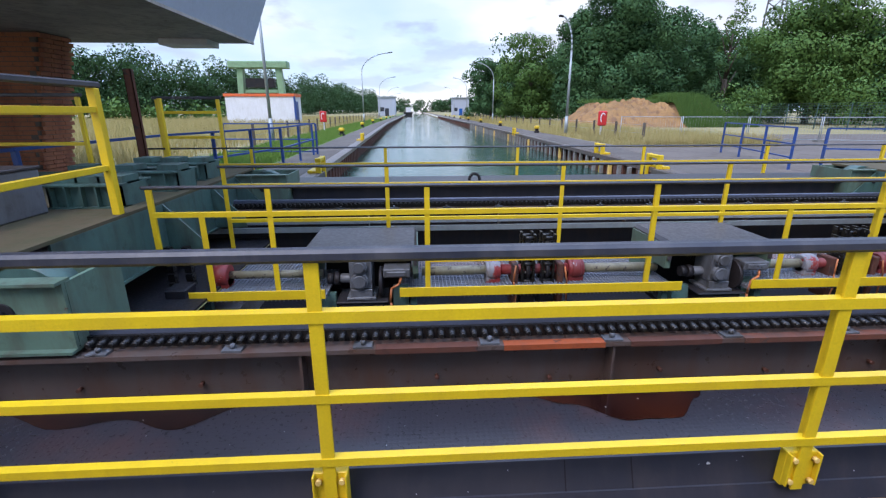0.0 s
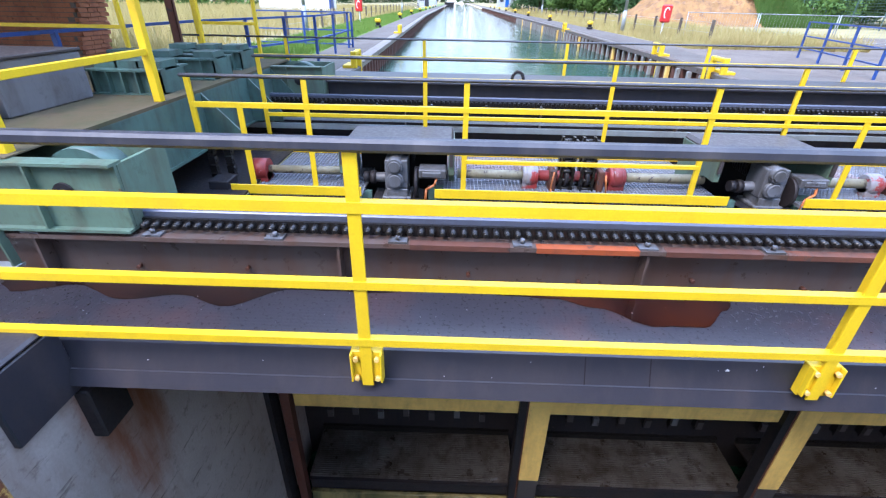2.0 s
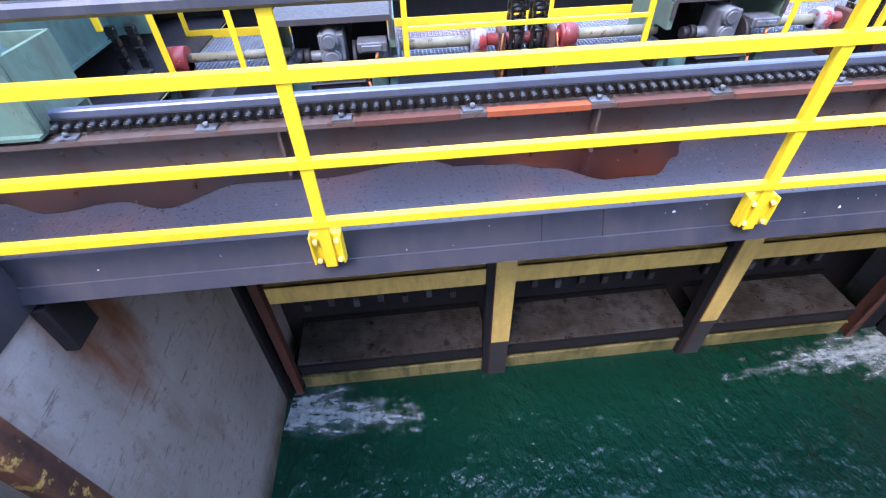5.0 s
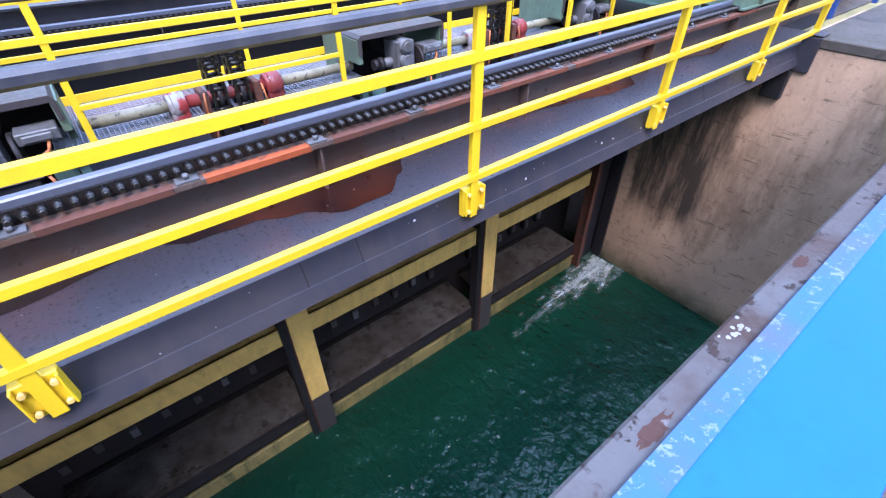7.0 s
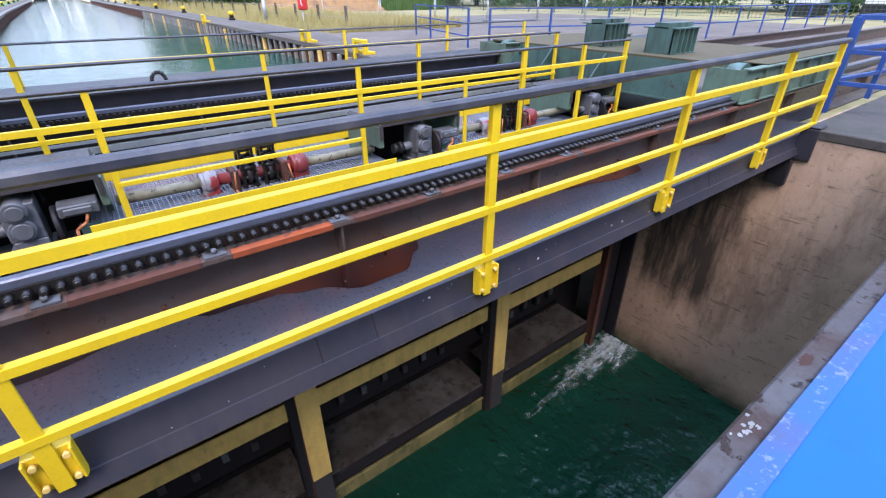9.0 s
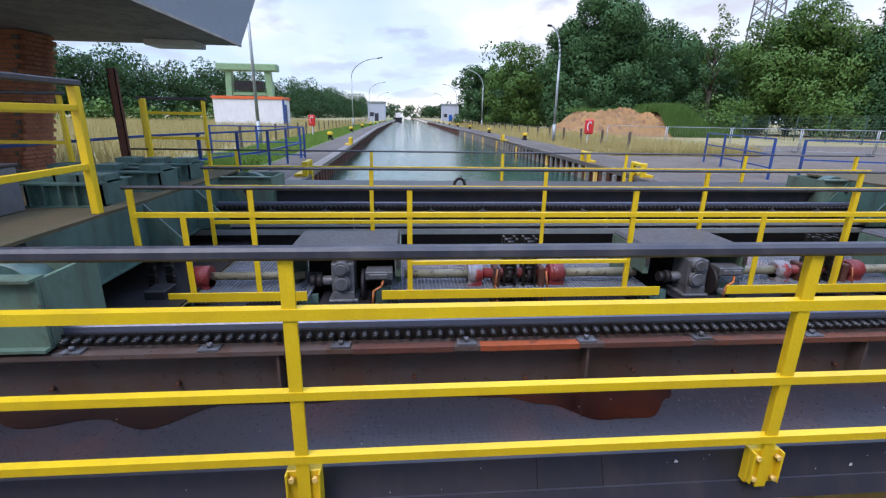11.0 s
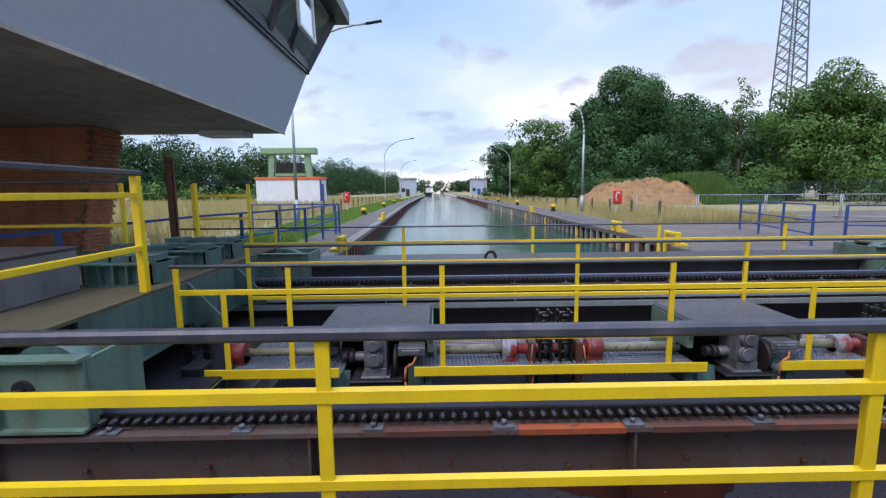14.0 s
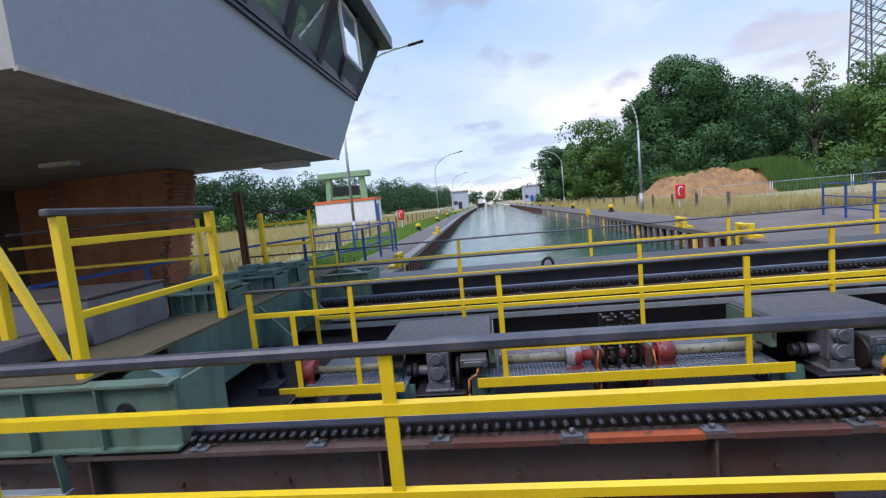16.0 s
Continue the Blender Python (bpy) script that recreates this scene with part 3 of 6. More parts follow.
part("trough_floor", bm, DARK, gate)
bm = B()
bx(bm, GX0, GX1, 5.60, 5.66, 0.12, 0.18)
bx(bm, GX0, GX1, 5.62, 5.64, 0.22, 0.25)
part("conduit", bm, LAMP_GREY, gate)

rng0 = np.random.default_rng(5)
bm = B()
for _ in range(34):
    x, z = rng0.uniform(-1.2, 7.4), rng0.uniform(-0.01, 0.09)
    r = rng0.uniform(0.0015, 0.004) * (3.2 if rng0.random() > 0.94 else 1)
    y = 1.600 + (z + 0.03) * 0.4286 - 0.0015
    vs = [bm.verts.new((x + r * math.cos(a) * rng0.uniform(0.6, 1.3), y, z + r * math.sin(a) * rng0.uniform(0.6, 1.5))) for a in [k * math.tau / 7 for k in range(7)]]
    bm.faces.new(vs)
for _ in range(50):
    x, y = rng0.uniform(-1.2, 7.4), rng0.uniform(1.70, 2.22)
    r = rng0.uniform(0.0015, 0.0035)
    bm.faces.new([bm.verts.new((x + r * math.cos(a) * rng0.uniform(0.6, 1.3), y + r * math.sin(a), 0.1042)) for a in [k * math.tau / 6 for k in range(6)]])
tagged(part("dropping_specks", bm, WHITE, gate), kind="stuff")
for x in (1.42, 1.72, 5.2):
    bm = B()
    prism(bm, [(1.598, -0.03), (1.5985, -0.03), (1.6555, 0.103), (1.655, 0.103)], x, x + 0.006)
    part("weld_seam", bm, DARK, gate)

# rails and pin racks on both girders
for y, par, nm in ((2.25, near_girder, "near"), (5.75, far_girder, "far")):
    bm = B()
    prism(bm, [(y + 0.025, 0.421), (y + 0.065, 0.421), (y + 0.065, 0.455), (y + 0.075, 0.47), (y + 0.075, 0.492), (y + 0.068, 0.50), (y + 0.030, 0.50), (y + 0.023, 0.492), (y + 0.023, 0.46)], GX0, GX1)
    part("rail", bm, BRIGHT, par, "polished steel running rail")
    bm = B()
    prism(bm, [(y + 0.022, 0.3955), (y + 0.16, 0.3955), (y + 0.16, 0.408), (y + 0.065, 0.420), (y + 0.022, 0.420)], GX0, GX1)
    part("rail_foot", bm, GREASE, par)
    bm = B()
    bx(bm, GX0, GX1, y + 0.0, y + 0.02, 0.395, 0.462)
    part("rack_plate", bm, GREASE, par)
pin0 = None
for k in range(165):
    x = -1.1 + k * 0.0575
    if pin0 is None:
        bm = B()
        tube(bm, (0, 0, 0), (0, -0.055, 0), 0.0185, 8)
        tube(bm, (0, -0.055, 0), (0, -0.066, 0), 0.0185, 8, 0.011)
        pin0 = part("rack_pin", bm, GREASE, near_girder)
        pin0.location = (x, 2.25, 0.440)
    else:
        again(pin0, "rack_pin", near_girder, (x, 2.25, 0.440))
bm = B()
for k in range(190):
    x = -2.4 + k * 0.0575
    tube(bm, (x, 5.75, 0.44), (x, 5.69, 0.44), 0.0185, 6)
tagged(part("toothed_rack", bm, GREASE, far_girder), kind="stuff")
clip0 = None
for k in range(-2, 13):
    x = -0.157 + 0.6615 * k
    if clip0 is None:
        bm = B()
        bx(bm, -0.05, 0.05, -0.055, 0.01, 0, 0.010)
        tube(bm, (0, -0.025, 0.012), (0, -0.025, 0.034), 0.014, 6)
        clip0 = part("rail_clip", bm, MOTOR_GREY, near_girder)
        clip0.location = (x, 2.21, 0.397)
    else:
        again(clip0, "rail_clip", near_girder, (x, 2.21, 0.397))
    again(clip0, "rail_clip", far_girder, (x, 5.71, 0.397))
for x0, x1, mt in ((1.24, 1.78, ORANGE_RUST), (1.92, 2.42, RUST), (2.55, 3.9, RED_RUST), (4.0, 5.4, RED_RUST), (5.5, 7.2, RED_RUST), (0.57, 1.1, RUST)):
    box_part("flange_edge", mt, near_girder, (x0, x1, 2.146, 2.20, 0.367, 0.3975), 0, "rusted flange edge")
# bolts along the foot of the web
bolt0 = None
for k in range(14):
    x = -1.0 + 0.63 * k
    if bolt0 is None:
        bm = B()
        tube(bm, (0, 0, 0), (0, -0.03, 0.0), 0.012, 6)
        bolt0 = part("web_bolt", bm, RUST, near_girder)
        bolt0.location = (x, 2.25, 0.16)
    else:
        again(bolt0, "web_bolt", near_girder, (x, 2.25, 0.14 + 0.03 * (k % 2)))
bm = B()
path_tube(bm, [(1.62 + 0.075 * math.cos(a), 6.5, 0.62 + 0.095 * math.sin(a)) for a in [k * math.pi / 8 for k in range(9)]], 0.022, 8)
part("lifting_eye", bm, DARK, gate)

def puddle(x0, x1, near, seed, label):
    """A shallow pool along the foot of the web with a scalloped near edge."""
    bm = B()
    n = 44
    edge = []
    for k in range(n + 1):
        u = k / n
        lobe = near(u) + 0.012 * noise.noise((u * 9, seed, 0)) + 0.006 * noise.noise((u * 31, seed, 3))
        edge.append((x0 + (x1 - x0) * u, lobe))
    a = [bm.verts.new((x, min(y, 2.246), 0.1035)) for x, y in edge]
    c = [bm.verts.new((x, 2.247, 0.1035)) for x, y in edge]
    for k in range(n):
        bm.faces.new((a[k], a[k + 1], c[k + 1], c[k]))
    tagged(part("puddle", bm, PUDDLE_DARK if "dark" in label else PUDDLE), label, "puddle", "puddles on the walkway")


def lobes(*pts):
    def f(u):
        for (u0, y0), (u1, y1) in zip(pts, pts[1:]):
            if u <= u1:
                w = (u - u0) / (u1 - u0)
                w = w * w * (3 - 2 * w)
                return y0 + (y1 - y0) * w
        return pts[-1][1]
    return f


puddle(-1.72, 0.88, lobes((0, 2.10), (0.05, 2.02), (0.16, 2.12), (0.29, 1.985), (0.40, 2.05), (0.51, 1.955), (0.62, 2.13), (0.80, 2.12), (1, 2.22)), 1.0, "dark oily puddle along the girder foot")
puddle(0.92, 2.38, lobes((0, 2.22), (0.12, 2.13), (0.3, 2.12), (0.45, 2.04), (0.62, 1.90), (0.80, 1.90), (0.93, 2.06), (1, 2.2)), 2.0, "rust-orange puddle on the walkway plate")
puddle(0.9, 3.6, lobes((0, 2.225), (0.3, 2.205), (0.6, 2.215), (1, 2.20)), 6.0, "dark wet strip along the girder foot")
puddle(3.6, 4.95, lobes((0, 2.2), (0.3, 2.14), (0.6, 2.05), (0.85, 2.05), (1, 2.2)), 3.0, "rust-orange puddle on the walkway plate")
puddle(5.6, 6.9, lobes((0, 2.2), (0.5, 2.08), (1, 2.2)), 4.0, "dark oily puddle along the girder foot")

# the leaf under the walkway
leaf = thing("gate_leaf", (0, 0, 0), "yellow and black steel gate leaf standing in green water", "lock gate")
LX0, LX1 = XL + 0.22, XR - 0.64
for x in (1.735, 4.41):
    bm = B()
    bx(bm, x - 0.11, x + 0.11, 3.30, 3.325, -3.20, -0.2)
    o = part("upright", bm, YELLOW_OLD, leaf, "chipped yellow steel upright")
    bm = B()
    bx(bm, x - 0.02, x + 0.02, 3.325, 3.60, -4.2, -0.2)
    bx(bm, x - 0.20, x - 0.125, 3.32, 3.46, -4.2, -0.2)
    part("upright_web", bm, DARK, o)
    bm = B()
    bx(bm, x - 0.125, x - 0.112, 3.31, 3.46, -4.2, -0.2)
    part("upright_edge", bm, RUST, o, "rusty upright edge")
    bm = B()
    bx(bm, x - 0.105, x + 0.105, 3.302, 3.328, -4.2, -3.20)
    part("upright_foot", bm, HOOD, o, "dark worn foot of the upright")
box_part("skin_plate", DARK, leaf, (XL - 0.2, XR + 0.2, 4.10, 4.16, -4.4, -0.62), 0)
box_part("top_plate", DARK, leaf, (XL - 0.2, XR + 0.2, 3.46, 4.10, -0.66, -0.62), 0)
for x0, x1 in ((LX0, 1.60), (1.85, 4.27), (4.53, LX1)):
    bm = B()
    bx(bm, x0, x1, 3.38, 3.40, -2.22, -1.97)
    bx(bm, x0, x1, 3.38, 3.52, -1.985, -1.97)
    part("cross_beam", bm, YELLOW_OLD, leaf, "yellow cross beam")
    bm = B()
    bx(bm, x0, x1, 3.39, 3.44, -4.1, -3.64)
    bx(bm, x0, x1, 3.36, 3.44, -3.655, -3.64)
    soften(bm, 0.006)
    part("sill_beam", bm, SLIME, leaf, "slimy olive-yellow sill beam")
    bm = B()
    bx(bm, x0, x1, 3.41, 3.44, -3.64, -3.45)
    bx(bm, x0, x1, 3.38, 3.47, -3.46, -3.44)
    part("skin", bm, DARK, leaf)
    # shelf grating of bearing bars
    bm = B()
    bx(bm, x0, x1, 3.42, 4.10, -3.44, -3.41)
    k = x0 + 0.03
    while k < x1:
        bx(bm, k, k + 0.006, 3.42, 4.08, -3.41, -3.401)
        k += 0.30
    for j in range(24):
        bx(bm, x0, x1, 3.43 + j * 0.0275, 3.442 + j * 0.0275, -3.4095, -3.398)
    part("shelf_grating", bm, SHELF, leaf, "wet brown shelf grating")
    bm = B()
    bx(bm, x0, x1, 4.06, 4.10, -3.40, -3.33)
    part("back_rail", bm, GREASE, leaf)
    n = int((x1 - x0) / 0.33)
    for k in range(n):
        x = x0 + 0.15 + k * (x1 - x0 - 0.2) / n
        bm = B()
        bx(bm, x - 0.008, x + 0.008, 4.02, 4.10, -3.12, -0.66)
        bx(bm, x - 0.03, x + 0.03, 4.00, 4.02, -3.12, -0.66)
        r = part("rib", bm, DARK, leaf)
        bm = B()
        bx(bm, x - 0.035, x + 0.035, 3.96, 4.00, -3.05 + 0.05 * (k % 2), -2.93 + 0.05 * (k % 2))
        part("cleat", bm, MOTOR_GREY if k % 3 == 2 else HOOD, r)


# ---- railings ----
def rail_run(name, y, posts, top, base, rails, x0, x1, label, black=0.062, pw=0.052, rw=0.045, plates=False, dy=0.0):
    t = thing(name, (0, 0, 0), label, "railing", "railings of the gate")
    for x in posts:
        bm = B()
        b0 = base if not isinstance(base, dict) else base.get(x, base["else"])
        bx(bm, x - pw / 2, x + pw / 2, y - 0.006, y + 0.006, b0, top)
        bx(bm, x - 0.006, x + 0.006, y + 0.006, y + 0.05, b0, top)
        soften(bm, 0.002)
        p = part("post", bm, YELLOW, t)
        if plates:
            bm = B()
            bx(bm, x - 0.07, x + 0.07, y + 0.006, y + 0.045, 0.005, 0.18)
            bx(bm, x + 0.06, x + 0.07, y - 0.02, y + 0.006, 0.02, 0.18)
            bx(bm, x - 0.07, x - 0.06, y - 0.02, y + 0.006, 0.02, 0.18)
            soften(bm, 0.003)
            q = part("base_plate", bm, YELLOW, p)
            for a, c in ((-0.045, 0.15), (0.048, 0.15), (-0.045, 0.04), (0.048, 0.04)):
                bm = B()
                tube(bm, (x + a, y - 0.001, c), (x + a, y - 0.02, c), 0.012, 6)
                part("bolt", bm, YELLOW_OLD, p)
    for z, a, c, h in rails:
        bm = B()
        bx(bm, a, c, y - 0.012, y - 0.006, z - h / 2, z + h / 2)
        bx(bm, a, c, y - 0.006, y + h * 0.72, z + h / 2 - 0.006, z + h / 2)
        part("rail", bm, YELLOW, t)
    if black:
        bm = B()
        bx(bm, x0, x1, y - black * 0.42, y + black * 0.46, top, top + black * 0.74)
        soften(bm, 0.012)
        part("handrail", bm, BLACK_RAIL, t, "dark worn handrail")
    return t


NP = (-1.31, 0.43, 2.42, 4.31, 6.04, 7.36)
rail_run("near_railing", 1.55, NP, 1.075, -0.01, [(0.868, -1.33, 7.38, 0.044), (0.532, -1.33, 7.38, 0.036), (0.242, -1.33, 7.38, 0.036)], -1.40, 7.42,
         "yellow steel railing with dark handrail on the gate's chamber side", 0.064, plates=True)
R1P = (-1.36, -0.42, 0.88, 2.86, 4.95, 6.02, 6.92)
rail_run("platform_railing", 3.80, R1P, 0.965, {-1.36: 0.44, "else": 0.03}, [(0.755, -1.36, 6.95, 0.04), (0.325, 0.88, 2.86, 0.03)], -1.42, 6.98,
         "thin yellow railing along the drive platform", 0.04, 0.045)
rail_run("platform_railing", 5.05, (-1.27, 0.47, 2.43, 4.36, 6.3, 6.95), 0.985, 0.02, [(0.80, -1.27, 6.98, 0.035), (0.41, -1.27, 6.98, 0.035)], -1.33, 7.0,
         "yellow railing at the back of the drive platform", 0.04, 0.045)
rail_run("far_railing", 7.06, (-1.65, 0.33, 2.35, 4.34, 6.35, 8.3), 1.03, 0.10, [(0.80, -3.2, 8.6, 0.035)], -3.2, 8.6,
         "yellow railing with thin dark handrail on the canal side", 0.034, 0.045)

# ---- drive platform ----
plat = thing("drive_platform", (0, 0, 0), "galvanised grating platform with yellow toe boards", "platform")
for x0, x1 in ((-1.18, -0.02), (0.63, 3.2), (3.86, 6.28)):
    box_part("toe_board", YELLOW, plat, (x0, x1, 3.785, 3.797, -0.01, 0.075), 0.002)
    bm = B()
    x = x0
    while x < x1:
        bx(bm, x, x + 0.004, 3.80, 5.03, -0.03, 0.0)
        x += 0.036
    for j in range(26):
        bx(bm, x0, x1, 3.82 + j * 0.0475, 3.826 + j * 0.0475, -0.02, -0.002)
    part("grating", bm, GALV, plat, "galvanised bar grating")
    if x0 > 0:
        bm = B()
        for j in range(12):
            bx(bm, x0 + 0.02, x0 + 1.1, 4.42 + j * 0.0475, 4.43 + j * 0.0475, -0.002, 0.002)
        x = x0 + 0.02
        while x < x0 + 1.1:
            bx(bm, x, x + 0.006, 4.40, 5.0, -0.0015, 0.0045)
            x += 0.036
        part("rusty_grating", bm, GALV_RUSTY, plat, "rust-red bar grating")
    for x in (x0 + 0.12, x1 - 0.12):
        bm = B()
        bx(bm, x - 0.03, x + 0.03, 3.84, 3.9, -0.6, -0.03)
        part("stub_leg", bm, GREEN_DARK, plat)
box_part("toe_board", YELLOW, plat, (-1.25, 6.98, 5.03, 5.042, -0.005, 0.075), 0.002)
box_part("bearer", DARK, plat, (-1.3, 6.98, 4.98, 5.04, -0.12, -0.035), 0)
for x, z in ((-0.97, 0.74), (4.09, 0.74)):
    bm = B()
    bx(bm, x - 0.023, x + 0.023, 3.79, 3.802, 0.03, z)
    part("short_post", bm, YELLOW, plat)


# ---- drive units ----
def drive_unit(x):
    """Gear motor under a hood, on a dark foot."""
    t = thing("drive_unit", (x, 0.40, -0.12), "grey gear motor under a weathered steel hood", "motor", "drive units on the gate")
    bm = B()
    prism(bm, [(-0.50, 0.36), (-0.50, 0.505), (-0.47, 0.535), (0.48, 0.535), (0.50, 0.50), (0.50, 0.36), (0.47, 0.36), (0.47, 0.49), (-0.47, 0.49), (-0.47, 0.36)], 3.50, 4.22, "y")
    part("hood", bm, HOOD, t, "weathered dark steel hood")
    for sx in (-0.512, 0.462):
        bm = B()
        prism(bm, [(3.52, 0.49), (4.22, 0.49), (4.22, -0.1), (3.86, -0.1), (3.82, 0.16), (3.70, 0.28), (3.52, 0.28)], sx, sx + 0.05)
        part("side_plate", bm, GREEN, t, "olive side plate")
    box_part("back_panel", DARK, t, (-0.44, 0.44, 4.16, 4.19, -0.1, 0.36), 0)
    box_part("bed_plate", DARK, t, (-0.44, 0.44, 3.50, 4.19, -0.14, -0.10), 0)
    bm = B()
    bx(bm, -0.18, 0.20, 3.42, 3.72, -0.18, 0.05)
    bx(bm, -0.22, 0.24, 3.40, 3.74, 0.05, 0.065)
    soften(bm, 0.01)
    part("foot", bm, DARK, t)
    bm = B()
    bx(bm, -0.09, 0.10, 3.46, 3.70, 0.065, 0.16)
    bx(bm, -0.13, 0.13, 3.44, 3.72, 0.065, 0.09)
    bx(bm, -0.10, 0.10, 3.47, 3.72, 0.16, 0.42)
    tube(bm, (-0.01, 3.44, 0.24), (-0.01, 3.72, 0.24), 0.078, 16)
    tube(bm, (-0.01, 3.425, 0.24), (-0.01, 3.44, 0.24), 0.060, 16)
    tube(bm, (-0.01, 3.43, 0.375), (-0.01, 3.74, 0.375), 0.072, 16)
    tube(bm, (-0.01, 3.415, 0.375), (-0.01, 3.43, 0.375), 0.052, 16)
    tube(bm, (-0.22, 3.60, 0.22), (0.0, 3.60, 0.22), 0.045, 12)
    soften(bm, 0.006)
    part("gearbox", bm, MOTOR_GREY, t, "cast grey gearbox")
    bm = B()
    for k in range(7):
        tube(bm, (0.02 + 0.0, 3.74 + 0.04 * k, 0.345), (0.02, 3.76 + 0.04 * k, 0.345), 0.12, 14)
    tube(bm, (0.02, 3.74, 0.345), (0.02, 4.02, 0.345), 0.10, 14)
    part("motor", bm, DARK, t)
    for a, r in ((-0.31, 0.05), (-0.25, 0.06)):
        bm = B()
        tube(bm, (a, 3.60, 0.22), (a + 0.05, 3.60, 0.22), r, 12)
        part("coupling", bm, DARK, t)
    bm = B()
    bx(bm, 0.20, 0.44, 3.44, 3.62, 0.27, 0.35)
    bx(bm, 0.23, 0.40, 3.42, 3.44, 0.285, 0.335)
    soften(bm, 0.008)
    part("terminal_box", bm, MOTOR_GREY, t, "grey terminal box")
    bm = B()
    tube(bm, (0.16, 3.55, 0.2), (0.19, 3.55, 0.2), 0.14, 18)
    part("brake_disc", bm, DARK, t)
    bm = B()
    path_tube(bm, [(0.36, 3.45, 0.27), (0.34, 3.42, 0.22), (0.27, 3.41, 0.18), (0.26, 3.42, 0.05), (0.30, 3.44, -0.12)], 0.011, 7)
    part("cable", bm, CABLE_ORANGE, t, "orange cable")
    bm = B()
    prism(bm, [(3.5, -0.12), (3.62, -0.12), (3.58, 0.10), (3.54, 0.10)], -0.40, -0.24)
    part("bracket", bm, GREEN_DARK, t)
    bm = B()
    prism(bm, [(3.5, -0.12), (3.62, -0.12), (3.58, 0.16), (3.54, 0.16)], 0.28, 0.42)
    part("bracket", bm, GREEN_DARK, t)
    return t


for x in (0.285, 3.60, 6.50):
    drive_unit(x)


def chain_drive(x):
    t = thing("chain_drive", (x, 0.58, -0.12), "black twin chain sprockets on a red bearing shaft", "chain drive", "chain drives on the gate")
    for a in (-0.14, 0.05):
        for sgn in (-1, 1):
            bm = B()
            for k in range(10):
                zc = -0.26 + k * 0.085
                yc = 3.56 + sgn * 0.055
                bx(bm, a - 0.062, a - 0.042, yc - 0.030, yc + 0.030, zc, zc + 0.078)
                bx(bm, a + 0.042, a + 0.062, yc - 0.030, yc + 0.030, zc, zc + 0.078)
                tube(bm, (a - 0.068, yc, zc + 0.04), (a + 0.068, yc, zc + 0.04), 0.020, 8)
            part("chain", bm, GREASE, t, "greasy roller chain")
        bm = B()
        tube(bm, (a - 0.018, 3.56, 0.22), (a + 0.018, 3.56, 0.22), 0.09, 16)
        part("sprocket", bm, DARK, t)
        box_part("chain_guard", DARK, t, (a - 0.07, a + 0.07, 3.47, 3.66, -0.14, 0.08), 0.006)
    for a, r in ((-0.265, -1), (0.175, 1)):
        box_part("bearing_block", RUST, t, (a - 0.03, a + 0.03, 3.47, 3.66, -0.12, 0.30), 0.01)
    for a, w, r, m2 in ((-0.54, 0.14, 0.090, RED_PALE), (0.26, 0.15, 0.092, RED)):
        bm = B()
        tube(bm, (a, 3.57, 0.22), (a + w, 3.57, 0.22), r, 18)
        tube(bm, (a + w * 0.2, 3.57, 0.22), (a + w * 0.8, 3.57, 0.22), r * 1.1, 18)
        bx(bm, a, a + w, 3.5, 3.64, 0.05, 0.2)
        soften(bm, 0.008)
        part("bearing_housing", bm, m2, t, "chipped red bearing housing")
    for a, c in ((-1.15, -0.40), (0.36, 1.15)):
        bm = B()
        tube(bm, (a, 3.57, 0.22), (c, 3.57, 0.22), 0.045, 12)
        part("shaft", bm, SHAFT, t, "shaft with flaking cream paint")
    bm = B()
    tube(bm, (-0.40, 3.57, 0.22), (0.36, 3.57, 0.22), 0.05, 12)
    part("inner_shaft", bm, RED, t)
    for pts in ([(-0.27, 3.44, 0.30), (-0.29, 3.42, 0.15), (-0.26, 3.43, 0.0), (-0.28, 3.45, -0.2)], [(0.2, 3.44, 0.28), (0.22, 3.42, 0.12), (0.24, 3.45, -0.15)]):
        bm = B()
        path_tube(bm, pts, 0.008, 6)
        part("cable", bm, CABLE_ORANGE, t)
    return t


for x in (1.98, 5.15):
    chain_drive(x)
t = thing("end_bearing", (-1.1, 0.58, -0.12), "chipped red end bearing with cream shaft", "bearing")
bm = B()
tube(bm, (0.0, 3.57, 0.22), (0.14, 3.57, 0.22), 0.10, 18)
bx(bm, 0.0, 0.14, 3.5, 3.64, 0.02, 0.2)
part("bearing_housing", bm, RED, t)
bm = B()
tube(bm, (0.14, 3.57, 0.22), (1.0, 3.57, 0.22), 0.038, 12)
part("shaft", bm, SHAFT, t)
for a in (-0.2, -0.36):
    bm = B()
    for k in range(8):
        bx(bm, a - 0.03, a + 0.03, 3.5, 3.56, -0.15 + k * 0.085, -0.08 + k * 0.085)
        tube(bm, (a - 0.04, 3.53, -0.11 + k * 0.085), (a + 0.04, 3.53, -0.11 + k * 0.085), 0.02, 8)
    part("chain", bm, GREASE, t)
box_part("stand", DARK, t, (-0.28, -0.1, 3.2, 3.4, -0.5, 0.22), 0.01)


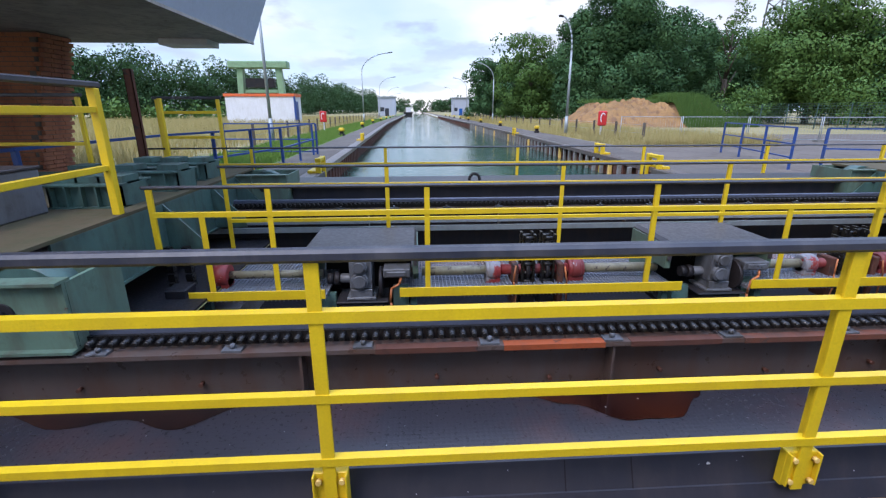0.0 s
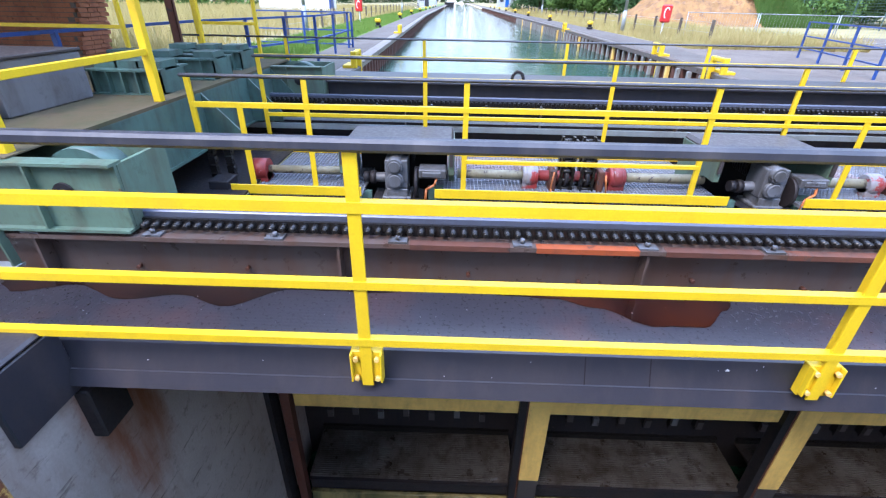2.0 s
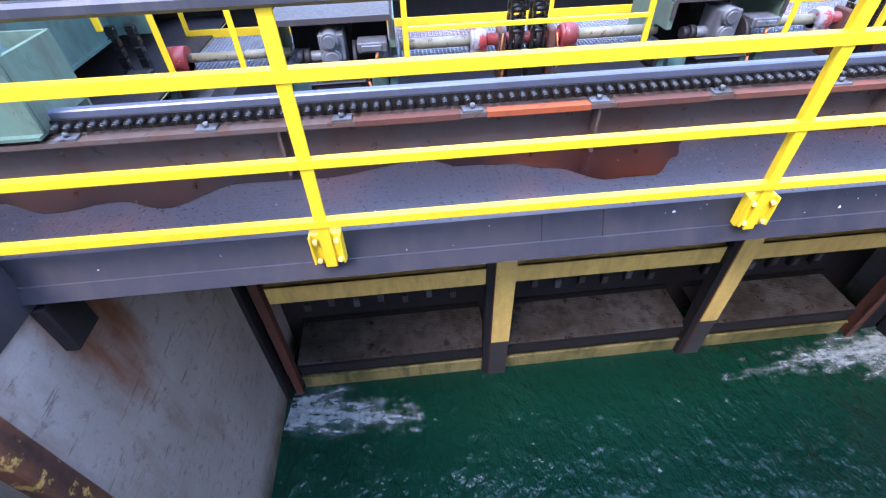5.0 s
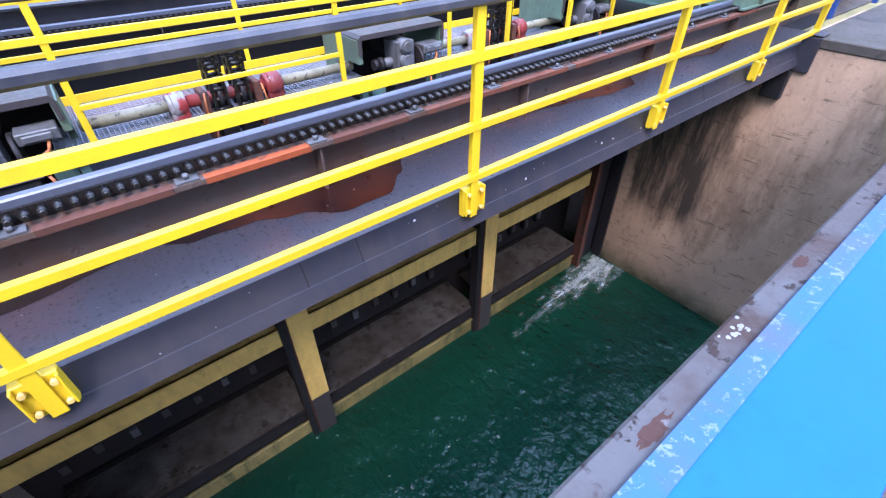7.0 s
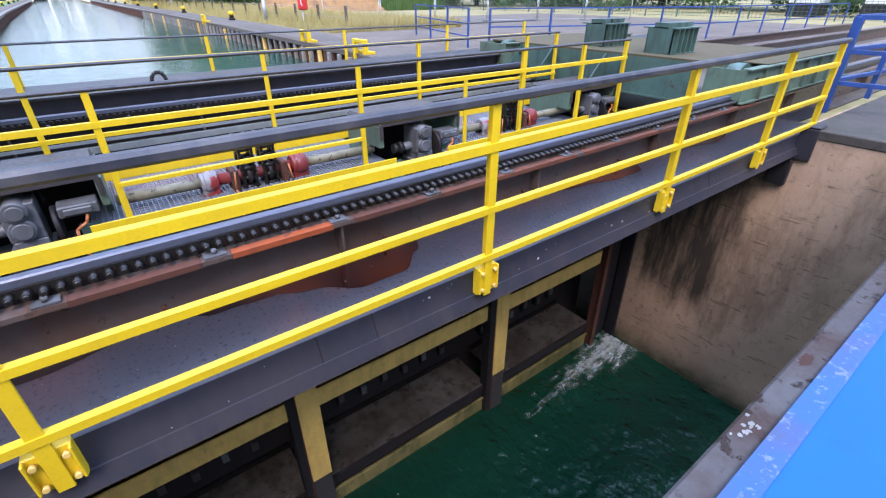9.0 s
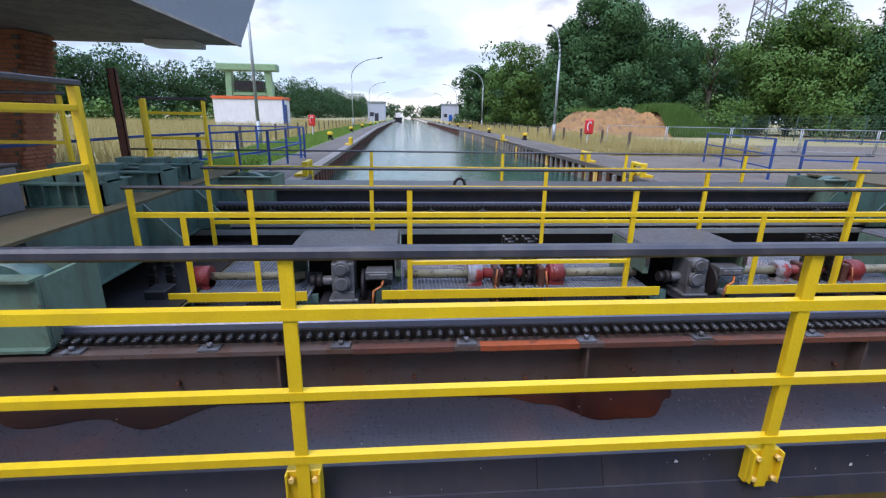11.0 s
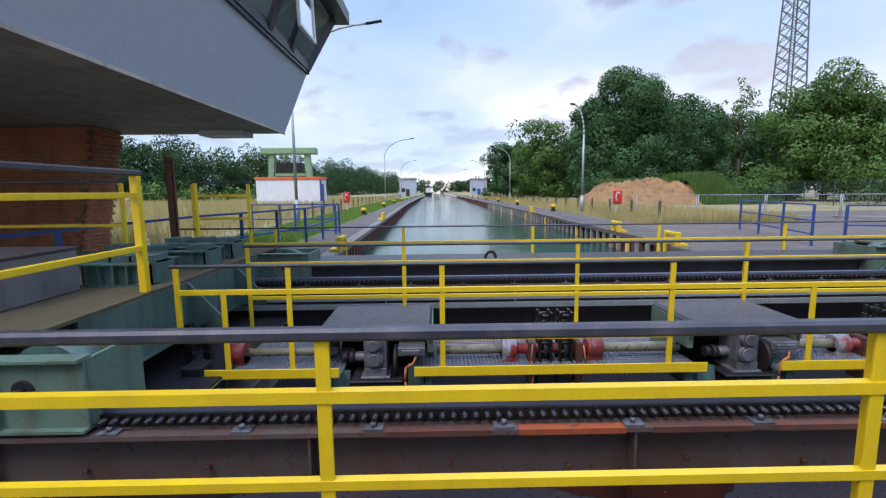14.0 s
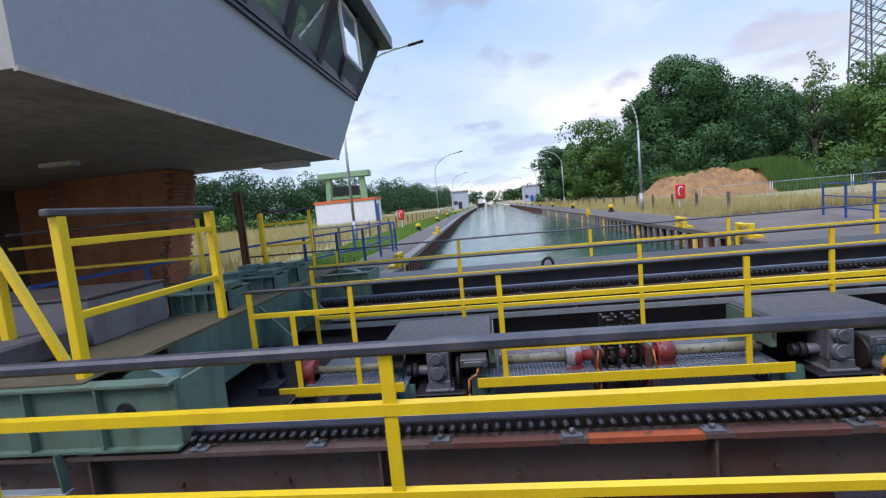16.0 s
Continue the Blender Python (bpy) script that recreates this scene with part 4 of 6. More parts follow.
# ---- carriages at both ends of the gate ----
def carriage(name, s, xe, xin, label, frames, tall=0.0):
    """Green running frame. s: the side it reaches out to; xe: the inner end of its wheel boxes; xin: the inner edge of its deck."""
    t = thing(name, (0, 0, 0), label, "gate carriage")
    for y0, y1, e in ((2.18, 2.62, xe), (5.95, 6.6, xe - s * 0.05)):
        bm = B()
        xo = e + s * 3.6
        x0, x1 = sorted((e, xo))
        bx(bm, x0, x1, y0, y0 + 0.02, 0.43, 0.78)
        bx(bm, x0, x1, y1 - 0.02, y1, 0.36, 0.78)
        bx(bm, *sorted((e - s * 0.003, e + s * 0.02)), y0 + 0.021, y1 - 0.021, 0.431, 0.779)
        w = part("wheel_box", bm, GREEN, t, "weathered green wheel box")
        for z0 in (0.779, 0.418):
            bm = B()
            bx(bm, x0, x1, y0 - 0.04, y0 + 0.06, z0, z0 + 0.015)
            part("flange", bm, GREEN, w)
        for k in range(1, 8):
            xx = e + s * 0.44 * k
            bm = B()
            bx(bm, xx - 0.006, xx + 0.006, y0 - 0.04, y0, 0.435, 0.775)
            part("stiffener", bm, GREEN, w)
        bm = B()
        tube(bm, (e + s * 0.30, y0 + 0.14, 0.62), (e + s * 0.30, y0 + 0.30, 0.62), 0.20, 28)
        part("wheel", bm, GREEN_DARK, t, "green cast running wheel")
        for xx in (e + s * 0.30, e + s * 1.45):
            bm = B()
            tube(bm, (xx, y0 - 0.012, 0.63), (xx, y0 + 0.01, 0.63), 0.055, 20)
            tube(bm, (xx, y0 - 0.06, 0.63), (xx, y0, 0.63), 0.024, 12)
            part("axle_end", bm, DARK, t)
    x0, x1 = sorted((xin, xin + s * 2.4))
    bm = B()
    bx(bm, x0, x1, 2.60, 6.62, 0.775, 0.80)
    bx(bm, *sorted((xe + s * 0.55, xe + s * 3.6)), 2.19, 2.60, 0.797, 0.805)
    part("deck", bm, PLATE_BROWN, t, "dirty mossy brown deck plate")
    bm = B()
    bx(bm, *sorted((xin, xin + s * 0.02)), 2.9, 6.0, 0.30, 0.775)
    bx(bm, *sorted((xin - s * 0.02, xin + s * 0.18)), 2.9, 6.6, 0.285, 0.305)
    part("side_web", bm, GREEN_DARK, t, "green painted side web")
    for y in (3.35, 4.2, 5.2, 5.9):
        bm = B()
        prism(bm, [(xin, 0.77), (xin - s * 0.34, 0.40), (xin - s * 0.34, 0.30), (xin, 0.30)], y, y + 0.02, "y")
        if y > 4:
            part("gusset", bm, GREEN_DARK, t)
        else:
            bm.free()
    # low cross frames on the deck
    for y, a, c in frames:
        bm = B()
        q0, q1 = sorted((xin + s * a, xin + s * c))
        bx(bm, q0, q1, y, y + 0.015, 0.80, 0.98 + tall)
        bx(bm, q0, q1, y - 0.05, y + 0.09, 0.98 + tall, 0.995 + tall)
        bx(bm, q0, q1, y - 0.05, y + 0.09, 0.80, 0.812)
        bx(bm, q0, q1, y + 0.36, y + 0.375, 0.80, 0.98 + tall)
        bx(bm, q0, q1, y + 0.31, y + 0.45, 0.98 + tall, 0.995 + tall)
        bx(bm, q0, q0 + 0.015, y, y + 0.37, 0.80, 0.98 + tall)
        bx(bm, q1 - 0.015, q1, y, y + 0.37, 0.80, 0.98 + tall)
        for k in range(5):
            xx = q0 + (q1 - q0) * (k + 0.5) / 5
            bx(bm, xx - 0.006, xx + 0.006, y - 0.05, y, 0.812, 0.98 + tall)
        o = part("cross_frame", bm, GREEN_DARK, t, "rust-streaked green cross frame")
        for k in range(3):
            bm = B()
            xx = q0 + 0.12 + k * (q1 - q0 - 0.24) / 2
            bx(bm, xx - 0.1, xx + 0.1, y + 0.06, y + 0.3, 0.996 + tall, 1.05 + tall)
            part("bearing_pad", bm, GREEN_DARK, o)
    return t


carriage("gate_carriage", -1, -0.91, -1.49, "green riveted running carriage with a mossy deck", ((3.93, 0.15, 0.75), (4.75, 0.1, 1.2), (5.50, 0.15, 1.0)))
carriage("gate_carriage", 1, 6.78, 7.05, "green running carriage at the far end of the gate", ((3.40, 0.25, 0.85), (4.55, 0.40, 0.95)), 0.13)
bm = B()
bx(bm, -4.6, -2.14, 2.33, 2.94, 0.806, 0.98)
soften(bm, 0.02)
tagged(part("concrete_plinth", bm, COPING), "pale grey plinth block on the carriage deck", "plinth")
t = thing("cable_trough", (0, 0, 0), "dark blue-grey cable trough beside the deck", "cable trough")
box_part("trough", LAMP_DULL, t, (-4.4, -2.12, 2.98, 3.76, 0.80, 1.148), 0.01)
for x0, x1 in ((-4.41, -3.3), (-3.29, -2.11)):
    box_part("cover_plate", HOOD, t, (x0, x1, 2.97, 3.77, 1.150, 1.170), 0.004)
# hanging step of the near wheel box
t = thing("hanging_step", (0, 0, 0), "green hanging step bracket", "step")
for x in (-2.12, -1.62):
    bm = B()
    bar(bm, (x, 2.13, 0.43), (x + 0.02, 2.13, 0.20), 0.05, 0.012)
    part("hanger", bm, GREEN, t)
box_part("tread", LAMP_GREY, t, (-2.12, -1.58, 2.10, 2.16, 0.20, 0.215), 0.002)

# railing on the left carriage deck
t = thing("carriage_railing", (0, 0, 0), "thick yellow railing with dark handrail on the carriage", "railing")
for x, y, zb in ((-1.53, 2.28, 0.80), (-1.53, 3.66, 0.80), (-2.38, 2.62, 0.80), (-3.1, 5.8, 0.80), (-2.55, 6.5, 0.80), (-2.05, 7.1, 0.3), (-2.9, 7.1, 0.3)):
    bm = B()
    w = 0.03 if y < 4 else 0.022
    bx(bm, x - w, x + w, y - w, y + w, zb, 1.73)
    soften(bm, 0.004)
    part("post", bm, YELLOW, t)
for z in (1.58, 1.16):
    box_part("rail", YELLOW, t, (-1.55, -1.51, 2.31, 3.63, z - 0.022, z + 0.022), 0.003)
bm = B()
bar(bm, (-2.36, 2.62, 1.58), (-2.0, 2.62, 0.80), 0.045, 0.045)
part("brace", bm, YELLOW, t)
for z in (1.55, 1.2):
    box_part("rail", YELLOW, t, (-6.0, -3.1, 5.78, 5.82, z - 0.02, z + 0.02), 0.003)
    box_part("rail", YELLOW, t, (-2.9, -2.05, 7.08, 7.12, z - 0.02, z + 0.02), 0.003)
bm = B()
bx(bm, -1.56, -1.50, 2.20, 3.72, 1.73, 1.775)
soften(bm, 0.01)
part("handrail", bm, BLACK_RAIL, t)
box_part("handrail", BLACK_RAIL, t, (-2.95, -2.0, 7.07, 7.13, 1.73, 1.77), 0.008)
box_part("handrail", BLACK_RAIL, t, (-6.0, -3.05, 5.77, 5.83, 1.73, 1.77), 0.008)

# rusty channel post behind the carriage
bm = B()
bx(bm, -3.0, -2.90, 6.6, 6.61, 0.5, 2.1)
bx(bm, -3.0, -2.99, 6.6, 6.66, 0.5, 2.1)
bx(bm, -2.91, -2.90, 6.6, 6.66, 0.5, 2.1)
tagged(part("steel_post", bm, RUST), "rust-brown steel channel post", "post")

# ---- camera bridge parapet ----
t = thing("bridge_parapet", (0, 0, 0), "concrete parapet with a bright blue steel capping", "parapet")
bm = B()
bx(bm, -7, 16, -0.42, 0.050, -0.25, 1.064)
soften(bm, 0.004)
part("concrete_upstand", bm, PARAPET, t, "chipped grey concrete edge")
bm = B()
prism(bm, [(0.014, 1.064), (0.014, 1.072), (-0.010, 1.078), (-0.014, 1.075), (-0.014, 1.064)], -7, 16)
part("capping_lip", bm, BLUE_WORN, t, "worn blue lip")
bm = B()
prism(bm, [(-0.014, 1.064), (-0.014, 1.073), (-0.125, 1.073), (-0.128, 1.064)], -7, 16)
part("capping", bm, BLUE_BRIGHT, t, "bright blue painted capping plate")
rngp = np.random.default_rng(9)


def blotch(name, x, y, rx, ry, z, matl, label):
    """One ragged stain lying on the parapet's top."""
    bm = B()
    ring = [k * math.tau / 36 for k in range(36)]
    bm.faces.new([bm.verts.new((x + rx * math.cos(q) * rngp.uniform(0.62, 1.2), min(0.0495, y + ry * math.sin(q) * rngp.uniform(0.62, 1.2)), z)) for q in ring])
    tagged(part(name, bm, matl, t, label), kind="stuff")


for k in range(16):
    blotch("lichen", 1.43 + rngp.normal() * 0.016, 0.033 + rngp.normal() * 0.005, rngp.uniform(0.002, 0.005), rngp.uniform(0.001, 0.003), 1.0646 + k * 0.00004, LICHEN, "pale lichen fleck")
for px, py, w in ((1.24, 0.026, 0.035), (1.62, 0.036, 0.02), (2.15, 0.028, 0.06), (0.86, 0.03, 0.03)):
    blotch("rust_stain", px, py, w, 0.008, 1.0644, STAIN, "rust-brown stain")
bm = B()
bx(bm, -12, 18, -1.9, -0.42, -0.3, 0.10)
structure("bridge_deck", bm, PAVING, "grey concrete deck of the bridge", "bridge deck")

# ---- lock edges beside the chamber ----
for nm, x0, x1, y0, y1 in (("coping_left", XL - 7, XL + 0.012, 1.09, 1.60), ("coping_recess", XL - 7, XL - 0.338, -0.3, 1.086), ("coping_right", XR - 0.012, XR + 3.2, -0.3, 1.60)):
    bm = B()
    bx(bm, x0, x1, y0, y1, ZC - 0.10, ZC + 0.006)
    soften(bm, 0.012)
    structure(nm, bm, MOSSY, "worn mossy concrete coping at the lock edge", "coping")
for e, d, yb0 in ((XL, -1, 1.26), (XR, 1, 1.44)):
    t = thing("corner_bracket", (0, 0, 0), "black painted steel bracket at the gate corner", "bracket")
    bm = B()
    bx(bm, *sorted((e - d * 0.03, e + d * 0.02)), yb0, 1.62, -0.155, 0.205)
    soften(bm, 0.006)
    part("cheek_plate", bm, FASCIA, t)
    bm = B()
    bx(bm, *sorted((e - d * 0.032, e + d * (0.42 if d < 0 else 0.16))), yb0 - 0.002, 1.622, 0.208, 0.238)
    soften(bm, 0.012)
    part("cap_plate", bm, FASCIA, t)
    bm = B()
    bx(bm, *sorted((e - d * 0.07, e + d * 0.05)), 1.58, 1.80, -0.48, -0.158)
    soften(bm, 0.01)
    part("bearing", bm, DARK, t)

# ladder in its recess in the left wall
t = thing("wall_ladder", (0, 0, 0), "rusty steel ladder in a recess of the lock wall", "ladder")
for y in (0.40, 0.84):
    bm = B()
    bx(bm, XL - 0.20, XL - 0.14, y - 0.03, y + 0.03, -4.3, 0.10)
    part("stringer", bm, DARK, t)
for k in range(15):
    bm = B()
    tube(bm, (XL - 0.17, 0.40, -0.05 - 0.28 * k), (XL - 0.17, 0.84, -0.05 - 0.28 * k), 0.016, 8)
    part("rung", bm, RUST, t)
for y in (0.21, 1.075):
    bm = B()
    bx(bm, XL - 0.08, XL + 0.03, y - 0.075, y + 0.075, -4.3, 0.20)
    soften(bm, 0.012)
    part("edge_guard", bm, YELLOW_RUST, t, "rusty edge guard with old yellow paint")
bm = B()
prism(bm, [(0.20, 0.30), (0.28, 0.40), (0.62, 0.44), (0.80, 0.455), (0.88, 0.44), (1.00, 0.415), (1.10, 0.405), (1.115, 0.33), (1.10, 0.26), (0.92, 0.30), (0.77, 0.328), (0.62, 0.30), (0.42, 0.25)], XL - 0.05, XL + 0.035)
soften(bm, 0.01)
o = part("head_plate", bm, YELLOW, t, "bent yellow head plate with a slot")
bm = B()
bx(bm, XL + 0.030, XL + 0.038, 0.56, 0.86, 0.355, 0.395)
soften(bm, 0.003)
part("slot", bm, DARK, o)
bm = B()
path_tube(bm, [(XL - 0.95, 1.25, 0.2), (XL - 0.93, 1.22, 0.30), (XL - 0.75, 1.15, 0.33), (XL - 0.60, 1.12, 0.30), (XL - 0.58, 1.12, 0.2)], 0.022, 8)
tagged(part("grab_loop", bm, YELLOW), "yellow bent grab loop on the coping", "grab rail")


# ---- blue railings ----
def fence_run(name, pts, z0, z1, label, matl, step=1.5, rails=(1.0, 0.55), r=0.024, group=""):
    t = thing(name, (0, 0, 0), label, "railing", group)
    for a, c in zip(pts, pts[1:]):
        a3, c3 = Vector((*a, 0)), Vector((*c, 0))
        n = max(1, round((c3 - a3).length / step))
        for k in range(n + 1):
            if k == n and c != pts[-1]:
                continue
            p = a3.lerp(c3, k / n)
            bm = B()
            bx(bm, p.x - r * 1.3, p.x + r * 1.3, p.y - r, p.y + r, z0, z1)
            part("post", bm, matl, t)
        for f in rails:
            bm = B()
            z = z0 + (z1 - z0) * f
            bar(bm, (a3.x, a3.y, z), (c3.x, c3.y, z), r * 1.7, r * 1.7)
            part("rail", bm, matl, t)
    return t


G = "blue railings of the lock"
fence_run("blue_railing", [(-1.43, 1.46), (-3.2, 1.40)], ZC, 1.24, "blue steel railing beside the lock coping", BLUE_BRIGHT, 1.8, (1.0, 0.55), 0.03, G)
fence_run("blue_railing", [(8.35, 1.75), (8.55, 0.2), (8.7, -4)], ZC, 1.28, "blue steel railing above the lock wall", BLUE, 1.5, (1.0, 0.66, 0.33), 0.028, G)
fence_run("blue_railing", [(8.50, 1.82), (14, 1.3)], ZC, 1.28, "blue steel railing beside the gate recess", BLUE, 1.5, (1.0, 0.66, 0.33), 0.028, G)
fence_run("blue_railing", [(-4.2, 4.4), (-4.1, 9.4), (-3.0, 13.4), (-3.0, 17.4)], 0, 1.12, "dark blue steel railing along the quay", BLUE, 1.6, (1.0, 0.5), 0.026, G)
fence_run("blue_railing", [(-2.9, 17.6), (-6.4, 18.0)], 0, 1.12, "dark blue steel railing across the quay", BLUE, 1.7, (1.0, 0.5, 0.1), 0.026, G)
fence_run("blue_railing", [(12.5, 17.2), (10.95, 12.0)], 0, 1.12, "blue steel railing round the gate recess", BLUE, 1.7, (1.0, 0.62, 0.3), 0.022, G)
fence_run("blue_railing", [(11.3, 11.4), (14.9, 9.75), (18.8, 8.4), (24, 7.9), (30, 7.6)], 0, 1.12, "blue steel railing along the gate recess", BLUE, 1.9, (1.0, 0.55), 0.022, G)

# gate recess on the right with its rails
bm = B()
bx(bm, 9.6, 30, 2.0, 7.2, 0.004, 0.02)
structure("recess_floor", bm, PAVING, "dirty concrete floor of the gate recess", "floor")
for y in (2.4, 3.4, 5.2, 6.6):
    bm = B()
    bx(bm, 10.5, 29, y, y + 0.16, 0.02, 0.36)
    bx(bm, 10.5, 29, y - 0.08, y + 0.24, 0.36, 0.39)
    structure("recess_rail", bm, WEB, "rusty brown running girder of the gate recess", "girder")
bm = B()
bx(bm, 8.2, 34, 8.0, 30, 0.004, 0.012)
for v in bm.verts:
    if v.co.y > 20:
        v.co.x += 2.5 if v.co.x < 20 else 0
structure("yard", bm, ASPHALT, "grey gravel yard beside the canal", "yard")

# ---- quay walls ----
for s, edge, nm, lab in ((-1, left_edge, "quay_wall_left", "rusty sheet pile quay wall"), (1, right_edge, "quay_wall_right", "rusty sheet pile quay wall with timber fenders")):
    bm = B()
    y, prev, k = 7.4, None, 0
    prof = (0.0, 0.0, 0.17, 0.17)
    while y < 150:
        x = edge(y) + s * (prof[k % 4] + 0.02)
        cur = (bm.verts.new((x, y, -2.2)), bm.verts.new((x, y, -0.10)))
        if prev:
            bm.faces.new((prev[0], cur[0], cur[1], prev[1]))
        prev = cur
        y += (0.24, 0.06, 0.24, 0.06)[k % 4]
        k += 1
    structure(nm, bm, RUST, lab, "quay wall")
    bm = B()
    yy = [7.4, 14, 30, 60, 150, 1400]
    for a, c in zip(yy, yy[1:]):
        xa, xc = edge(a), edge(c)
        vs = [bm.verts.new(p) for p in ((xa, a, -0.12), (xc, c, -0.12), (xc, c, 0.02), (xa, a, 0.02), (xa + s * 0.35, a, -0.12), (xc + s * 0.35, c, -0.12), (xc + s * 0.35, c, 0.02), (xa + s * 0.35, a, 0.02))]
        for q in ((0, 1, 2, 3), (3, 2, 6, 7), (0, 4, 5, 1)):
            bm.faces.new([vs[j] for j in q])
    structure("capping_beam", bm, WEB, "dark steel capping beam of the quay", "capping beam")
    bm = B()
    w0, w1, z = (0.35, 1.75, 0.010) if s < 0 else (0.35, 2.3, 0.010)
    for a, c in zip(yy, yy[1:]):
        xa, xc = edge(a), edge(c)
        bm.faces.new([bm.verts.new(p) for p in ((xa + s * w0, a, z), (xc + s * w0, c, z), (xc + s * w1, c, z), (xa + s * w1, a, z))])
    structure("quay_path", bm, PAVING, "grey paved path along the quay", "path")
    bm = B()
    w0, w1, z = (1.75, 4.6, 0.006) if s < 0 else (2.3, 3.4, 0.006)
    for a, c in zip(yy, yy[1:]):
        xa, xc = edge(a), edge(c)
        bm.faces.new([bm.verts.new(p) for p in ((xa + s * w0, a, z), (xc + s * w0, c, z), (xc + s * w1, c, z), (xa + s * w1, a, z))])
    structure("verge", bm, GRASS if s < 0 else GROUND, "grass verge beside the quay path", "grass")
# concrete heads between the lock and the canal
for x0, x1 in ((XL - 6, left_edge(8)), (right_edge(8), 10.4)):
    bm = B()
    bx(bm, x0, x1, 7.2, 12.5, -2.2, 0.016)
    soften(bm, 0.02)
    structure("lock_head", bm, PAVING, "rust-streaked concrete head of the lock", "lock head")
# timber fenders and yellow ladder heads on the right quay
for k in range(64):
    y = 9.2 + k * 0.80
    x = right_edge(y)
    bm = B()
    bx(bm, x - 0.09, x + 0.02, y - 0.07, y + 0.07, -1.2, -0.13)
    soften(bm, 0.01)
    tagged(part("fender_post", bm, CONCRETE if k % 8 else YELLOW_OLD), "weathered grey fender post on the quay wall", "fender", "fender posts of the quay")


def ladder_head(x, y, s):
    t = thing("ladder_head", (x, y, 0), "yellow painted ladder head on the quay edge", "ladder", "ladder heads on the quay")
    for dy in (-0.3, 0.3):
        bm = B()
        bx(bm, *sorted((-0.05 * s, s * 0.09)), dy - 0.06, dy + 0.06, -0.9, 0.40)
        soften(bm, 0.015)
        part("stringer", bm, YELLOW, t)
    bm = B()
    bx(bm, *sorted((-0.04 * s, s * 0.08)), -0.24, 0.24, 0.29, 0.39)
    soften(bm, 0.015)
    part("cross_bar", bm, YELLOW, t)
    bm = B()
    bx(bm, *sorted((s * 0.09, s * 0.30)), -0.36, 0.36, 0.0, 0.08)
    part("plate", bm, YELLOW, t)


for x, y, s in ((right_edge(13), 12.6, 1), (right_edge(18), 17.0, 1), (right_edge(34), 33, 1), (left_edge(12) + 0.02, 12.4, -1), (left_edge(30), 26, -1)):
    ladder_head(x, y, s)


def bollard(x, y):
    t = thing("bollard", (x, y, 0), "yellow capped mooring bollard on a dark base", "bollard", "mooring bollards on the quay")
    bm = B()
    tube(bm, (0, 0, 0), (0, 0, 0.14), 0.20, 14)
    tube(bm, (0, 0, 0.14), (0, 0, 0.32), 0.13, 14)
    part("base", bm, DARK, t)
    bm = B()
    tube(bm, (0, 0, 0.30), (0, 0, 0.44), 0.17, 14, 0.21)
    tube(bm, (0, 0, 0.44), (0, 0, 0.52), 0.21, 14, 0.12)
    part("cap", bm, YELLOW, t)


for k in range(8):
    y = 31 + k * 15
    bollard(left_edge(y) - 1.9, y)
    bollard(right_edge(y) + 1.9, y + 3)

# ---- quay furniture ----
def street_lamp(x, y, h, reach, s, head=0.62):
    t = thing("street_lamp", (x, y, 0), "tall grey curved quay lamp", "street lamp", "quay lamps")
    bm = B()
    tube(bm, (0, 0, 0), (0, 0, 1.2), 0.11, 12, 0.10)
    tube(bm, (0, 0, 1.2), (0, 0, h * 0.72), 0.085, 12, 0.06)
    pts = [(s * reach * (1 - math.cos(a)), 0, h * 0.72 + h * 0.27 * math.sin(a)) for a in [k * math.pi / 2 / 9 * 0.93 for k in range(10)]]
    path_tube(bm, pts, 0.05, 10)
    part("pole", bm, LAMP_GREY, t)
    e = Vector(pts[-1])
    bm = B()
    bar(bm, e, e + Vector((s * head, 0, 0.16 * head)), 0.20, 0.11)
    soften(bm, 0.03)
    part("lamp_head", bm, DARK, t)


street_lamp(-6.75, 25.0, 10.4, 4.55, 1, 0.85)
street_lamp(-5.85, 61, 8.5, 3.7, 1)
street_lamp(-7.0, 105, 8.6, 3.4, 1)
street_lamp(-8.0, 150, 8.6, 3.4, 1)
street_lamp(-9.0, 200, 8.6, 3.4, 1)
street_lamp(10.68, 30.5, 7.2, 0.75, -1, 0.28)
street_lamp(11.6, 66, 7.9, 2.6, -1)
street_lamp(12.4, 108, 8.6, 2.8, -1)
street_lamp(13.0, 150, 8.6, 2.8, -1)


def life_station(x, y):
    t = thing("lifebuoy_station", (x, y, 0), "red lifebuoy cabinet on a white post", "lifebuoy cabinet", "lifebuoy stations")
    box_part("post", WHITE, t, (-0.04, 0.04, 0.0, 0.06, 0, 1.5), 0.005)
    bm = B()
    bx(bm, -0.26, 0.26, -0.16, 0.0, 0.72, 1.55)
    soften(bm, 0.06)
    o = part("cabinet", bm, SIGNAL_RED, t)
    bm = B()
    path_tube(bm, [(0.13 * math.cos(a), -0.168, 1.15 + 0.26 * math.sin(a)) for a in [0.6 + k * 0.45 for k in range(9)]], 0.03, 6)
    part("emblem", bm, WHITE, o, "white ring emblem")


life_station(11.56, 26.8)
life_station(-6.45, 37.6)

